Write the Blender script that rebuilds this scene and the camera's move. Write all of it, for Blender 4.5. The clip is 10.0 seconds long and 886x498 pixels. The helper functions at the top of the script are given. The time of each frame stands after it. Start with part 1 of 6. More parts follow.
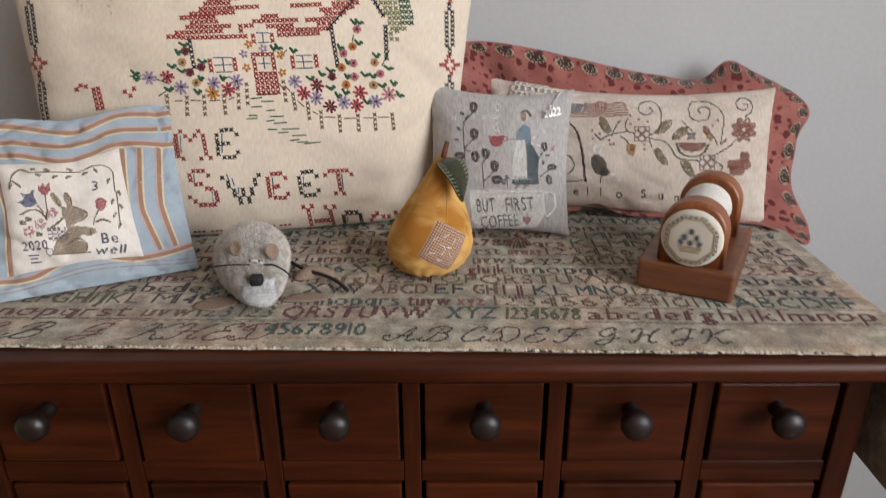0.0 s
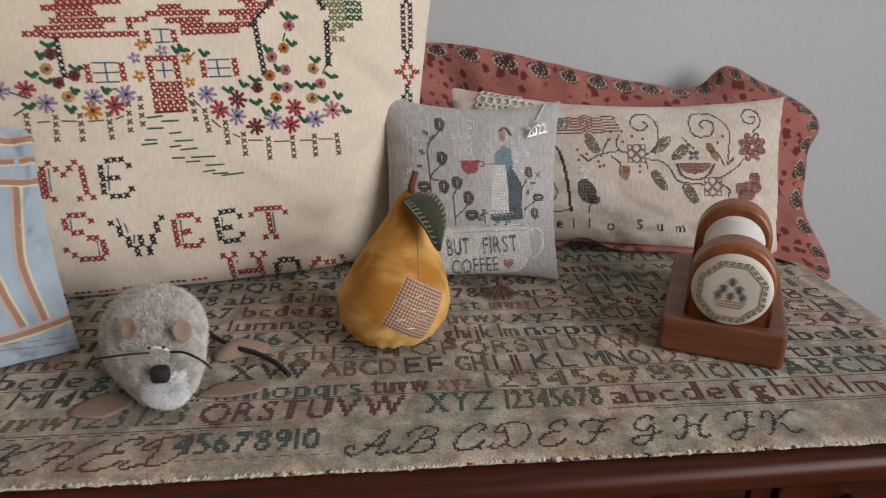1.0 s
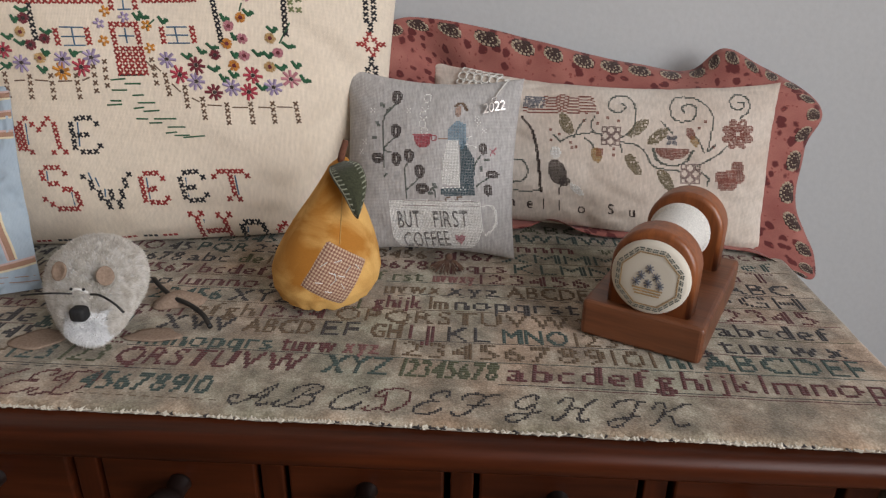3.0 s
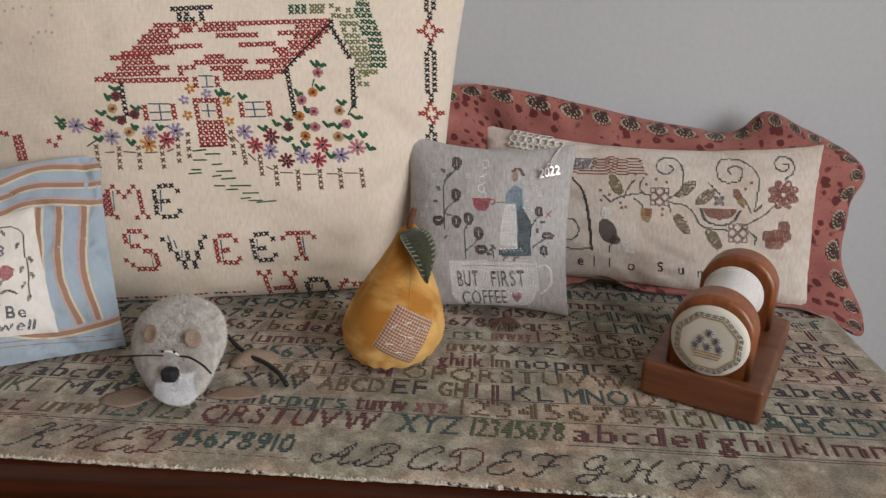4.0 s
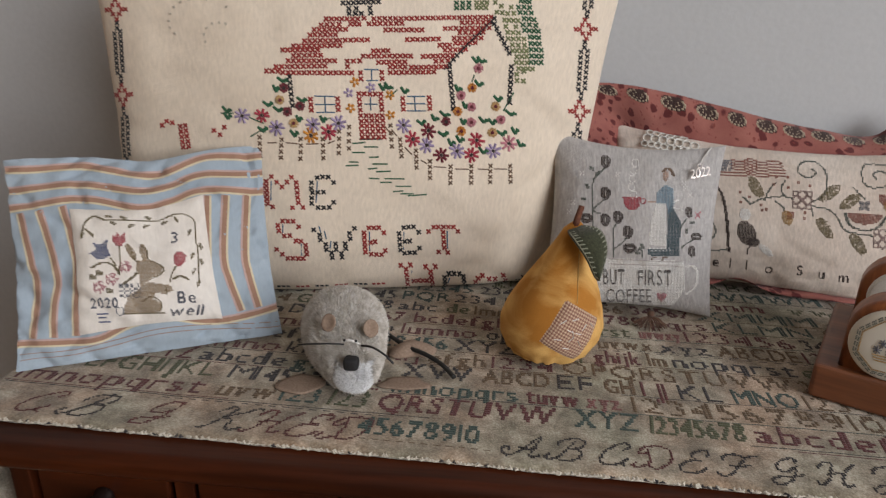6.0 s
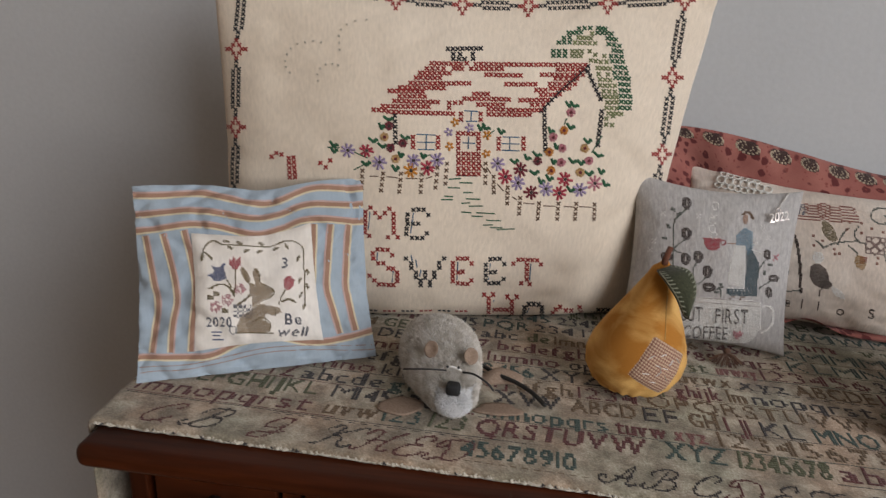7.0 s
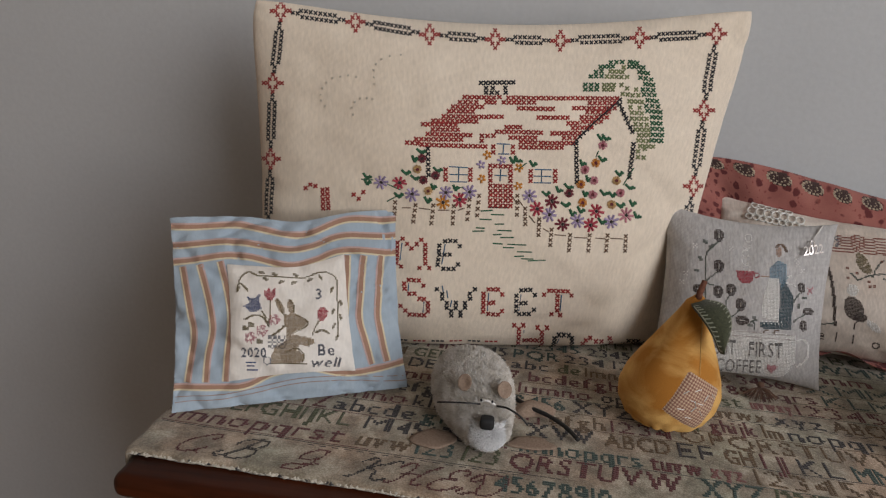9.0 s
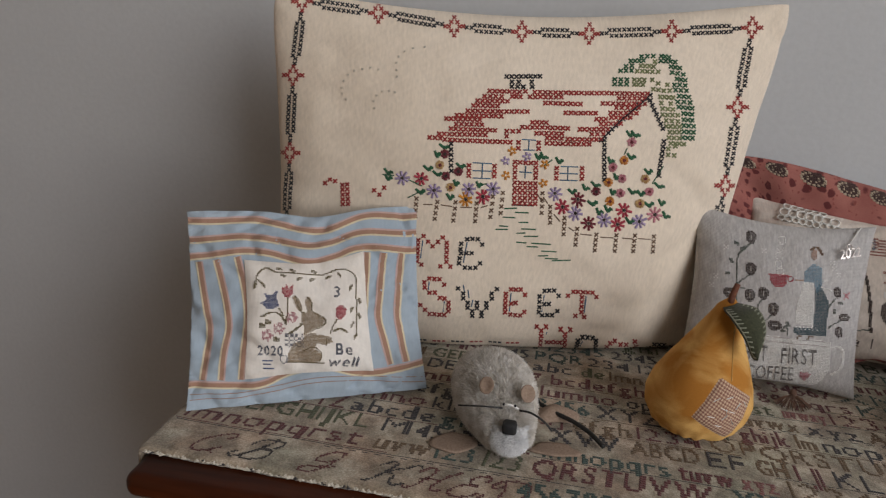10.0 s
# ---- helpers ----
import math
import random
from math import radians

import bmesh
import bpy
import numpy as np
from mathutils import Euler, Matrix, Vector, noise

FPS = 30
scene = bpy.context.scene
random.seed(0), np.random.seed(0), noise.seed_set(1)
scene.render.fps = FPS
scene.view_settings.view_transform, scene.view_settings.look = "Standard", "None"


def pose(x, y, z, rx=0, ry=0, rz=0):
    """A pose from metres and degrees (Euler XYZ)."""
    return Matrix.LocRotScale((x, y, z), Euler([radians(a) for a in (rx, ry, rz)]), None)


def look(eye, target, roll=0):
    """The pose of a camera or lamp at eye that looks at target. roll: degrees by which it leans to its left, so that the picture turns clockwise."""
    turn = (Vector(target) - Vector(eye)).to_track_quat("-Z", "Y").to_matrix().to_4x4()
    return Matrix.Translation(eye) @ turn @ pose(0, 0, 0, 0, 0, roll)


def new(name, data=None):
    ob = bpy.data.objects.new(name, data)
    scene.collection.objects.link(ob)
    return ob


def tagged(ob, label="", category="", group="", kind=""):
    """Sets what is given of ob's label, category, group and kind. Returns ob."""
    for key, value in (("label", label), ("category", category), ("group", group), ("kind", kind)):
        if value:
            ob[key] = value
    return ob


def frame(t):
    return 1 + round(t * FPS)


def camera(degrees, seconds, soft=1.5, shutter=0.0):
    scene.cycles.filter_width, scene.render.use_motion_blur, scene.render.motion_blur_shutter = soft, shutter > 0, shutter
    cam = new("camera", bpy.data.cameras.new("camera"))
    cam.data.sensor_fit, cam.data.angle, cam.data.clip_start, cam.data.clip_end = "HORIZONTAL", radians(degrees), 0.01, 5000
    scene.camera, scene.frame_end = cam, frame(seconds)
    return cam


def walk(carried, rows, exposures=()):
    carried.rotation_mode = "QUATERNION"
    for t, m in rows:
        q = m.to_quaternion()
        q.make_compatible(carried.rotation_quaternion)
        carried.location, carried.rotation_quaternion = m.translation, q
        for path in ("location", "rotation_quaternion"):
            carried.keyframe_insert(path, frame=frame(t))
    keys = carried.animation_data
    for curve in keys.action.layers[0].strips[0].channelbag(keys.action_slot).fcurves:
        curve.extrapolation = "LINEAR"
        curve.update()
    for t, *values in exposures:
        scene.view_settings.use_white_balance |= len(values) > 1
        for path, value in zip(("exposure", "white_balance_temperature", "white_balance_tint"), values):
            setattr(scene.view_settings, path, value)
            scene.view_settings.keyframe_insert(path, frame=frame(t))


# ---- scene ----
cam = camera(64.9, 10.0, 1.25, 0.4)
# seconds, eye, point looked at, roll
ROWS = [
    (0, (0.0034, -0.4590, 1.0875), (-0.0044, 1.3838, 0.3102), -0.25),
    (0.2, (0.004, -0.449, 1.078), (-0.015, 1.415, 0.363), 0.1),
    (0.5, (-0.0142, -0.3884, 1.0769), (0.0278, 1.4582, 0.3100), 0.67),
    (0.8, (-0.035, -0.319, 1.066), (0.140, 1.522, 0.315), 0.8),
    (1, (-0.0314, -0.2998, 1.0644), (0.1861, 1.5384, 0.3069), 0.59),
    (1.2, (-0.019, -0.286, 1.041), (0.184, 1.538, 0.257), 1.5),
    (1.5, (0.0285, -0.2899, 1.0499), (0.1363, 1.5243, 0.2152), 1.54),
    (1.7, (0.050, -0.305, 1.048), (0.084, 1.522, 0.244), 2),
    (2, (0.0836, -0.3149, 1.0591), (0.0597, 1.5047, 0.2292), 1.19),
    (2.2, (0.0925, -0.3208, 1.0585), (0.0561, 1.5094, 0.2530), 1.12),
    (3.3, (0.0976, -0.3139, 1.0637), (0.0065, 1.5152, 0.2600), 0.51),
    (3.5, (0.0921, -0.3195, 1.0696), (-0.0201, 1.5263, 0.3078), 0.26),
    (3.8, (0.080, -0.339, 1.081), (-0.060, 1.522, 0.373), -0.2),
    (4, (0.0649, -0.3341, 1.0922), (-0.0676, 1.5283, 0.3753), 0.04),
    (4.2, (0.048, -0.340, 1.097), (-0.072, 1.541, 0.439), 0.7),
    (4.5, (0.0204, -0.3413, 1.1002), (-0.1219, 1.5343, 0.4206), 0.85),
    (4.8, (-0.013, -0.334, 1.066), (-0.164, 1.518, 0.337), 0.4),
    (5, (-0.0231, -0.3235, 1.0775), (-0.2059, 1.4912, 0.2569), 0.81),
    (5.2, (-0.038, -0.322, 1.055), (-0.192, 1.526, 0.316), 1.3),
    (5.5, (-0.0360, -0.3231, 1.0761), (-0.2205, 1.4950, 0.2632), 0.88),
    (5.7, (-0.0407, -0.3313, 1.0858), (-0.2208, 1.5012, 0.3052), 0.83),
    (6.8, (-0.0929, -0.3824, 1.1058), (-0.3279, 1.4834, 0.4250), 2.15),
    (7, (-0.1086, -0.3835, 1.1132), (-0.3608, 1.4812, 0.4354), 2.34),
    (7.5, (-0.1216, -0.3828, 1.1227), (-0.3669, 1.5004, 0.4955), 2.46),
    (8, (-0.1263, -0.3865, 1.1235), (-0.3730, 1.5012, 0.5107), 2.73),
    (8.5, (-0.1226, -0.3905, 1.1232), (-0.4108, 1.4932, 0.5160), 1.99),
    (9, (-0.1220, -0.3854, 1.1237), (-0.4284, 1.4893, 0.4981), 2.12),
    (9.5, (-0.1187, -0.3756, 1.1201), (-0.4536, 1.4903, 0.4828), 1.91),
    (10, (-0.1301, -0.3703, 1.1177), (-0.4805, 1.4948, 0.4864), 2.46),
]
EXPOSURES = [(0.0, 0.24), (1.0, 0.0), (1.5, 0.08), (2.0, 0.07), (3.5, 0.02), (4.0, -0.05), (4.5, -0.34), (5.0, -0.03), (5.5, 0.04), (7.0, -0.10), (8.5, -0.24), (10.0, -0.25)]
walk(cam, [(t, look(eye, target, roll)) for t, eye, target, roll in ROWS], EXPOSURES)

# ---- light ----
world = bpy.data.worlds.new("world")
scene.world = world
world.use_nodes = True
wn = world.node_tree
sky = wn.nodes.new("ShaderNodeTexSky")
sky.sky_type, sky.sun_disc, sky.sun_elevation, sky.sun_rotation = "NISHITA", False, radians(35), radians(120)
wn.links.new(sky.outputs[0], wn.nodes["Background"].inputs[0])
wn.nodes["Background"].inputs[1].default_value = 0.1

# window in the right-hand wall, ahead of the chest's front
WIN_X, WIN_Y0, WIN_Y1, WIN_Z0, WIN_Z1 = 1.40, -2.65, -0.44, 0.85, 2.30
pane_light = bpy.data.lights.new("window_daylight", "AREA")
pane_light.shape, pane_light.size, pane_light.size_y = "RECTANGLE", WIN_Y1 - WIN_Y0 - 0.1, WIN_Z1 - WIN_Z0 - 0.1
pane_light.energy, pane_light.color = 57.0, (0.955, 0.96, 0.995)
lamp = new("window_daylight", pane_light)
lamp.matrix_world = look((WIN_X + 0.02, (WIN_Y0 + WIN_Y1) / 2, (WIN_Z0 + WIN_Z1) / 2), (0, (WIN_Y0 + WIN_Y1) / 2, (WIN_Z0 + WIN_Z1) / 2 - 0.1))

# ---- materials ----
def mat(name, rough=0.8, metallic=0.0, sheen=0.0, coat=0.0, spec=0.5):
    m = bpy.data.materials.new(name)
    m.use_nodes = True
    b = m.node_tree.nodes["Principled BSDF"]
    b.inputs["Roughness"].default_value = rough
    b.inputs["Metallic"].default_value = metallic
    b.inputs["Sheen Weight"].default_value = sheen
    b.inputs["Sheen Roughness"].default_value = 0.5
    b.inputs["Coat Weight"].default_value = coat
    b.inputs["Coat Roughness"].default_value = 0.25
    b.inputs["Specular IOR Level"].default_value = spec
    return m, m.node_tree, b


def nd(tree, kind, **values):
    n = tree.nodes.new("ShaderNode" + kind)
    for key, value in values.items():
        n.inputs[key.replace("_", " ")].default_value = value
    return n


def coords(tree, scale=(1, 1, 1), space="Object"):
    c, mp = tree.nodes.new("ShaderNodeTexCoord"), tree.nodes.new("ShaderNodeMapping")
    mp.inputs["Scale"].default_value = scale
    tree.links.new(c.outputs[space], mp.inputs["Vector"])
    return mp.outputs[0]


def ramp(tree, fac, *stops):
    r = tree.nodes.new("ShaderNodeValToRGB")
    els = r.color_ramp.elements
    while len(els) < len(stops):
        els.new(0.5)
    for e, (p, c) in zip(els, stops):
        e.position, e.color = p, (*c, 1)
    tree.links.new(fac, r.inputs[0])
    return r.outputs[0]


def mixed(tree, a, b, fac, mode="MIX"):
    m = tree.nodes.new("ShaderNodeMix")
    m.data_type, m.blend_type = "RGBA", mode
    for sock, v in ((0, fac), (6, a), (7, b)):
        if isinstance(v, tuple):
            m.inputs[sock].default_value = (*v, 1)
        elif isinstance(v, (int, float)):
            m.inputs[sock].default_value = v
        else:
            tree.links.new(v, m.inputs[sock])
    return m.outputs[2]


def bump(tree, b, height, strength=0.3, distance=0.001, under=None):
    n = nd(tree, "Bump", Strength=strength, Distance=distance)
    tree.links.new(height, n.inputs["Height"])
    if under:
        tree.links.new(under, n.inputs["Normal"])
    tree.links.new(n.outputs[0], b.inputs["Normal"])
    return n.outputs[0]


def dark(c, k):
    return tuple(v * k for v in c)


def cloth(name, colour, stain=None, thread=0.0012, vary=0.12, sheen=0.15, relief=0.4, blotch=9.0):
    """Plain woven cloth: two thread waves for the weave, slubs, and large faint blotches."""
    m, t, b = mat(name, 0.92, sheen=sheen, spec=0.2)
    k = 6.283 / thread / 20
    v = coords(t, (1, 1, 1), "UV")
    wx, wy = nd(t, "TexWave", Scale=k, Distortion=0.6, Detail=2.0), nd(t, "TexWave", Scale=k, Distortion=0.6, Detail=2.0)
    wx.bands_direction, wy.bands_direction = "X", "Y"
    for w in (wx, wy):
        t.links.new(v, w.inputs["Vector"])
    weave = mixed(t, wx.outputs[0], wy.outputs[0], 0.5)
    slub = nd(t, "TexNoise", Scale=420.0, Detail=3.0)
    big = nd(t, "TexNoise", Scale=blotch, Detail=4.0)
    t.links.new(coords(t, (1, 0.3, 1), "UV"), slub.inputs["Vector"])
    t.links.new(coords(t), big.inputs["Vector"])
    c1 = ramp(t, big.outputs["Fac"], (0.3, stain or dark(colour, 0.86)), (0.7, colour))
    c2 = mixed(t, c1, ramp(t, slub.outputs["Fac"], (0.3, (1 - vary,) * 3), (0.75, (1, 1, 1))), 1.0, "MULTIPLY")
    c3 = mixed(t, c2, ramp(t, weave, (0.2, (1 - vary,) * 3), (0.8, (1, 1, 1))), 0.8, "MULTIPLY")
    t.links.new(c3, b.inputs["Base Color"])
    bump(t, b, mixed(t, weave, slub.outputs["Fac"], 0.4), relief, 0.0004)
    return m


def thread(name, colour, vary=0.3):
    m, t, b = mat(name, 0.75, sheen=0.2, spec=0.3)
    isl = t.nodes.new("ShaderNodeNewGeometry").outputs["Random Per Island"]
    n = nd(t, "TexNoise", Scale=900.0, Detail=2.0)
    t.links.new(coords(t), n.inputs["Vector"])
    c = mixed(t, ramp(t, isl, (0, dark(colour, 1 - vary)), (1, colour)), ramp(t, n.outputs["Fac"], (0.3, (0.75,) * 3), (0.7, (1, 1, 1))), 1.0, "MULTIPLY")
    t.links.new(c, b.inputs["Base Color"])
    return m


def wood(name, light, deep, rough=0.35, coat=0.3, grain=26.0, axis=0, space="Object", spec=0.5):
    m, t, b = mat(name, rough, coat=coat, spec=spec)
    s = [1.0, 1.0, 1.0]
    s[axis] = 0.07
    n1 = nd(t, "TexNoise", Scale=grain * 2, Detail=6.0, Roughness=0.6, Distortion=0.4)
    n2 = nd(t, "TexNoise", Scale=grain * 12, Detail=4.0)
    n3 = nd(t, "TexNoise", Scale=5.0, Detail=3.0)
    v = coords(t, tuple(s), space)
    rnd = t.nodes.new("ShaderNodeObjectInfo")
    add = t.nodes.new("ShaderNodeVectorMath")
    comb = t.nodes.new("ShaderNodeCombineXYZ")
    for i in range(3):
        t.links.new(rnd.outputs["Random"], comb.inputs[i])
    t.links.new(v, add.inputs[0])
    t.links.new(comb.outputs[0], add.inputs[1])
    for n in (n1, n2):
        t.links.new(add.outputs[0], n.inputs["Vector"])
    t.links.new(coords(t), n3.inputs["Vector"])
    c = ramp(t, n1.outputs["Fac"], (0.32, deep), (0.68, light))
    c = mixed(t, c, ramp(t, n2.outputs["Fac"], (0.35, (0.7,) * 3), (0.6, (1, 1, 1))), 0.8, "MULTIPLY")
    c = mixed(t, c, ramp(t, n3.outputs["Fac"], (0.3, (0.72,) * 3), (0.7, (1, 1, 1))), 1.0, "MULTIPLY")
    t.links.new(c, b.inputs["Base Color"])
    t.links.new(ramp(t, n3.outputs["Fac"], (0.3, (rough * 1.35,) * 3), (0.7, (rough * 0.85,) * 3)), b.inputs["Roughness"])
    bump(t, b, n2.outputs["Fac"], 0.15, 0.0005)
    return m


def speckle(name, a, c, scale, rough=0.9, strength=0.4, distance=0.001, sheen=0.0, big=6.0, spec=0.4):
    """Two-scale mottled surface with relief: plaster, felt, fur skin."""
    m, t, b = mat(name, rough, sheen=sheen, spec=spec)
    n1, n2 = nd(t, "TexNoise", Scale=scale, Detail=4.0), nd(t, "TexNoise", Scale=big, Detail=3.0)
    v = coords(t)
    t.links.new(v, n1.inputs["Vector"])
    t.links.new(v, n2.inputs["Vector"])
    col = mixed(t, ramp(t, n1.outputs["Fac"], (0.3, a), (0.7, c)), ramp(t, n2.outputs["Fac"], (0.3, (0.9,) * 3), (0.7, (1, 1, 1))), 1.0, "MULTIPLY")
    t.links.new(col, b.inputs["Base Color"])
    bump(t, b, n1.outputs["Fac"], strength, distance)
    return m


M_WALL = speckle("wall_paint", (0.53, 0.535, 0.54), (0.56, 0.565, 0.57), 170.0, 0.75, 0.22, 0.0010, big=2.5)
# for the unseen walls; warm colour chosen to tint the light they bounce back
M_ROOM = speckle("bounce_tint_wall_paint", (0.42, 0.32, 0.225), (0.48, 0.37, 0.27), 120.0, 0.9, 0.2)
M_CEIL = speckle("ceiling_paint", (0.50, 0.48, 0.45), (0.56, 0.54, 0.50), 120.0, 0.9)
M_TRIM = speckle("white_trim_paint", (0.72, 0.74, 0.76), (0.78, 0.80, 0.82), 90.0, 0.45, 0.1)
M_FLOOR = wood("floor_wood", (0.26, 0.16, 0.09), (0.15, 0.085, 0.045), 0.4, 0.2, 12.0, 1)
M_CHEST = wood("mahogany_stain", (0.095, 0.021, 0.006), (0.030, 0.0068, 0.0022), 0.34, 0.0, 22.0, 0, spec=0.22)
M_CHEST_V = wood("mahogany_stain_upright", (0.086, 0.019, 0.0055), (0.027, 0.006, 0.002), 0.36, 0.0, 22.0, 2, spec=0.2)
M_KNOB = wood("dark_knob_wood", (0.020, 0.011, 0.009), (0.011, 0.006, 0.005), 0.42, 0.1, 40.0, 1)
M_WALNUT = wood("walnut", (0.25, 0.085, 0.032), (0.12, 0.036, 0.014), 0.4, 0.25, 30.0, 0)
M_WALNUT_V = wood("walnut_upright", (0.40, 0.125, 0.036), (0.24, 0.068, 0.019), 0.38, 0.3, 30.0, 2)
M_LINEN = cloth("cream_linen", (0.87, 0.755, 0.62), (0.82, 0.70, 0.56), 0.0011, 0.14, relief=0.45, blotch=5.0)
M_GREY = cloth("grey_evenweave", (0.60, 0.575, 0.56), (0.55, 0.525, 0.51), 0.0013, 0.3, relief=0.7)
# far darker than the front cover, so the cushion has a thin dark edge
M_GREY_BACK = cloth("grey_cushion_back", (0.055, 0.042, 0.036), (0.04, 0.03, 0.026), 0.0009, 0.2)
M_CREAM = cloth("aged_cream_evenweave", (0.84, 0.75, 0.66), (0.69, 0.575, 0.485), 0.0012, 0.2, blotch=14.0)
M_WHITE = cloth("white_evenweave", (0.84, 0.79, 0.73), (0.78, 0.72, 0.65), 0.0011, 0.1)
M_BLUE = cloth("blue_ticking", (0.40, 0.47, 0.53), (0.35, 0.42, 0.49), 0.0009, 0.08)
M_RED = cloth("dusty_red_calico", (0.46, 0.165, 0.125), (0.37, 0.12, 0.09), 0.0009, 0.12)

# ---- building tools ----
def obj(name, verts, faces, material, parent=None, label="", smooth=False, uv=None, mats=None, mat_ids=None):
    me = bpy.data.meshes.new(name)
    me.from_pydata([tuple(v) for v in verts], [], faces)
    for m in (mats or [material]):
        me.materials.append(m)
    if mat_ids is not None:
        me.polygons.foreach_set("material_index", mat_ids)
    if smooth:
        me.polygons.foreach_set("use_smooth", [True] * len(me.polygons))
    if uv is not None:
        layer = me.uv_layers.new(name="UVMap")
        idx = np.empty(len(me.loops), dtype=np.int32)
        me.loops.foreach_get("vertex_index", idx)
        layer.data.foreach_set("uv", np.asarray(uv, dtype=np.float32)[idx].ravel())
    me.update()
    ob = new(name, me)
    if parent:
        ob.parent = parent
    if label:
        tagged(ob, label)
    return ob


def part(name, bm, material, parent=None, label="", smooth=False):
    me = bpy.data.meshes.new(name)
    bm.to_mesh(me)
    bm.free()
    me.materials.append(material)
    if smooth:
        me.polygons.foreach_set("use_smooth", [True] * len(me.polygons))
    ob = new(name, me)
    if parent:
        ob.parent = parent
    if label:
        tagged(ob, label)
    return ob


def thing(name, place, label, category, group="", kind=""):
    ob = new(name)
    ob.matrix_world = place if isinstance(place, Matrix) else pose(*place)
    ob.empty_display_size = 0.02
    return tagged(ob, label, category, group, kind)


def box_bm(x0, x1, y0, y1, z0, z1, bevel=0.0, seg=2, bm=None):
    bm = bm or bmesh.new()
    m = Matrix.Translation(((x0 + x1) / 2, (y0 + y1) / 2, (z0 + z1) / 2)) @ Matrix.Diagonal((x1 - x0, y1 - y0, z1 - z0, 1))
    r = bmesh.ops.create_cube(bm, size=1, matrix=m)
    if bevel:
        es = list({e for v in r["verts"] for e in v.link_edges})
        bmesh.ops.bevel(bm, geom=es, offset=bevel, segments=seg, profile=0.5, affect="EDGES")
    return bm


def box(name, x0, x1, y0, y1, z0, z1, material, parent=None, bevel=0.0, label=""):
    return part(name, box_bm(x0, x1, y0, y1, z0, z1, bevel), material, parent, label)


def lathe(profile, seg=28, bm=None, m=None):
    """A turned solid about z from (radius, z) pairs, closed at both ends."""
    bm = bm or bmesh.new()
    m = m or Matrix()
    rings = []
    for r, z in profile:
        rings.append([bm.verts.new(m @ Vector((r * math.cos(a), r * math.sin(a), z))) for a in (2 * math.pi * i / seg for i in range(seg))])
    for a, b in zip(rings, rings[1:]):
        for i in range(seg):
            bm.faces.new((a[i], a[(i + 1) % seg], b[(i + 1) % seg], b[i]))
    bm.faces.new(rings[0][::-1])
    bm.faces.new(rings[-1])
    return bm


def tube(points, radius, seg=8, bm=None, taper=1.0):
    """A round cord along points."""
    bm = bm or bmesh.new()
    pts = [Vector(p) for p in points]
    rings = []
    for i, p in enumerate(pts):
        d = (pts[min(i + 1, len(pts) - 1)] - pts[max(i - 1, 0)]).normalized()
        a = d.cross(Vector((0, 0, 1)) if abs(d.z) < 0.9 else Vector((1, 0, 0))).normalized()
        b = d.cross(a)
        r = radius * (1 + (taper - 1) * i / (len(pts) - 1))
        rings.append([bm.verts.new(p + r * (math.cos(t) * a + math.sin(t) * b)) for t in (2 * math.pi * k / seg for k in range(seg))])
    for p, q in zip(rings, rings[1:]):
        for k in range(seg):
            bm.faces.new((p[k], p[(k + 1) % seg], q[(k + 1) % seg], q[k]))
    bm.faces.new(rings[0][::-1])
    bm.faces.new(rings[-1])
    return bm


def spline(points, n=24):
    """Catmull-Rom curve through points."""
    p = [np.array(q, dtype=float) for q in points]
    p = [2 * p[0] - p[1], *p, 2 * p[-1] - p[-2]]
    out = []
    for i in range(1, len(p) - 2):
        for k in range(n):
            t = k / n
            a, b, c, d = p[i - 1:i + 3]
            out.append(0.5 * (2 * b + (c - a) * t + (2 * a - 5 * b + 4 * c - d) * t * t + (3 * b - a - 3 * c + d) * t ** 3))
    return out + [p[-2]]


# ---- the room ----
WALL_Y = 0.43
RX0, RX1, RY0, RZ = -2.3, WIN_X, -3.6, 2.42
box("floor", RX0 - 0.1, RX1 + 0.1, RY0 - 0.1, WALL_Y + 0.1, -0.06, 0.0, M_FLOOR)
box("ceiling", RX0 - 0.1, RX1 + 0.1, RY0 - 0.1, WALL_Y + 0.1, RZ, RZ + 0.06, M_CEIL)
box("wall_north", RX0 - 0.1, RX1 + 0.1, WALL_Y, WALL_Y + 0.1, 0.0, RZ, M_WALL)
# unseen walls closing the room, coloured to give warm bounced light
box("wall_south", RX0 - 0.1, RX1 + 0.1, RY0 - 0.1, RY0, 0.0, RZ, M_ROOM)
box("wall_west", RX0 - 0.1, RX0, RY0, WALL_Y, 0.0, RZ, M_ROOM)
bm = box_bm(RX1, RX1 + 0.1, RY0, WIN_Y0, 0.0, RZ)
box_bm(RX1, RX1 + 0.1, WIN_Y1, WALL_Y, 0.0, RZ, bm=bm)
box_bm(RX1, RX1 + 0.1, WIN_Y0, WIN_Y1, 0.0, WIN_Z0, bm=bm)
box_bm(RX1, RX1 + 0.1, WIN_Y0, WIN_Y1, WIN_Z1, RZ, bm=bm)
part("wall_east", bm, M_ROOM)
box("baseboard", RX0, RX1, WALL_Y - 0.014, WALL_Y, 0.0, 0.11, M_TRIM, bevel=0.003)
for n in ("floor", "ceiling", "wall_north", "wall_south", "wall_west", "wall_east", "baseboard"):
    tagged(bpy.data.objects[n], kind="structure")
tagged(bpy.data.objects["wall_north"], "smooth pale grey painted wall with fine roller texture", "wall")
tagged(bpy.data.objects["floor"], "brown wooden floor below the chest", "floor")
tagged(bpy.data.objects["baseboard"], "white painted baseboard along the wall", "baseboard")

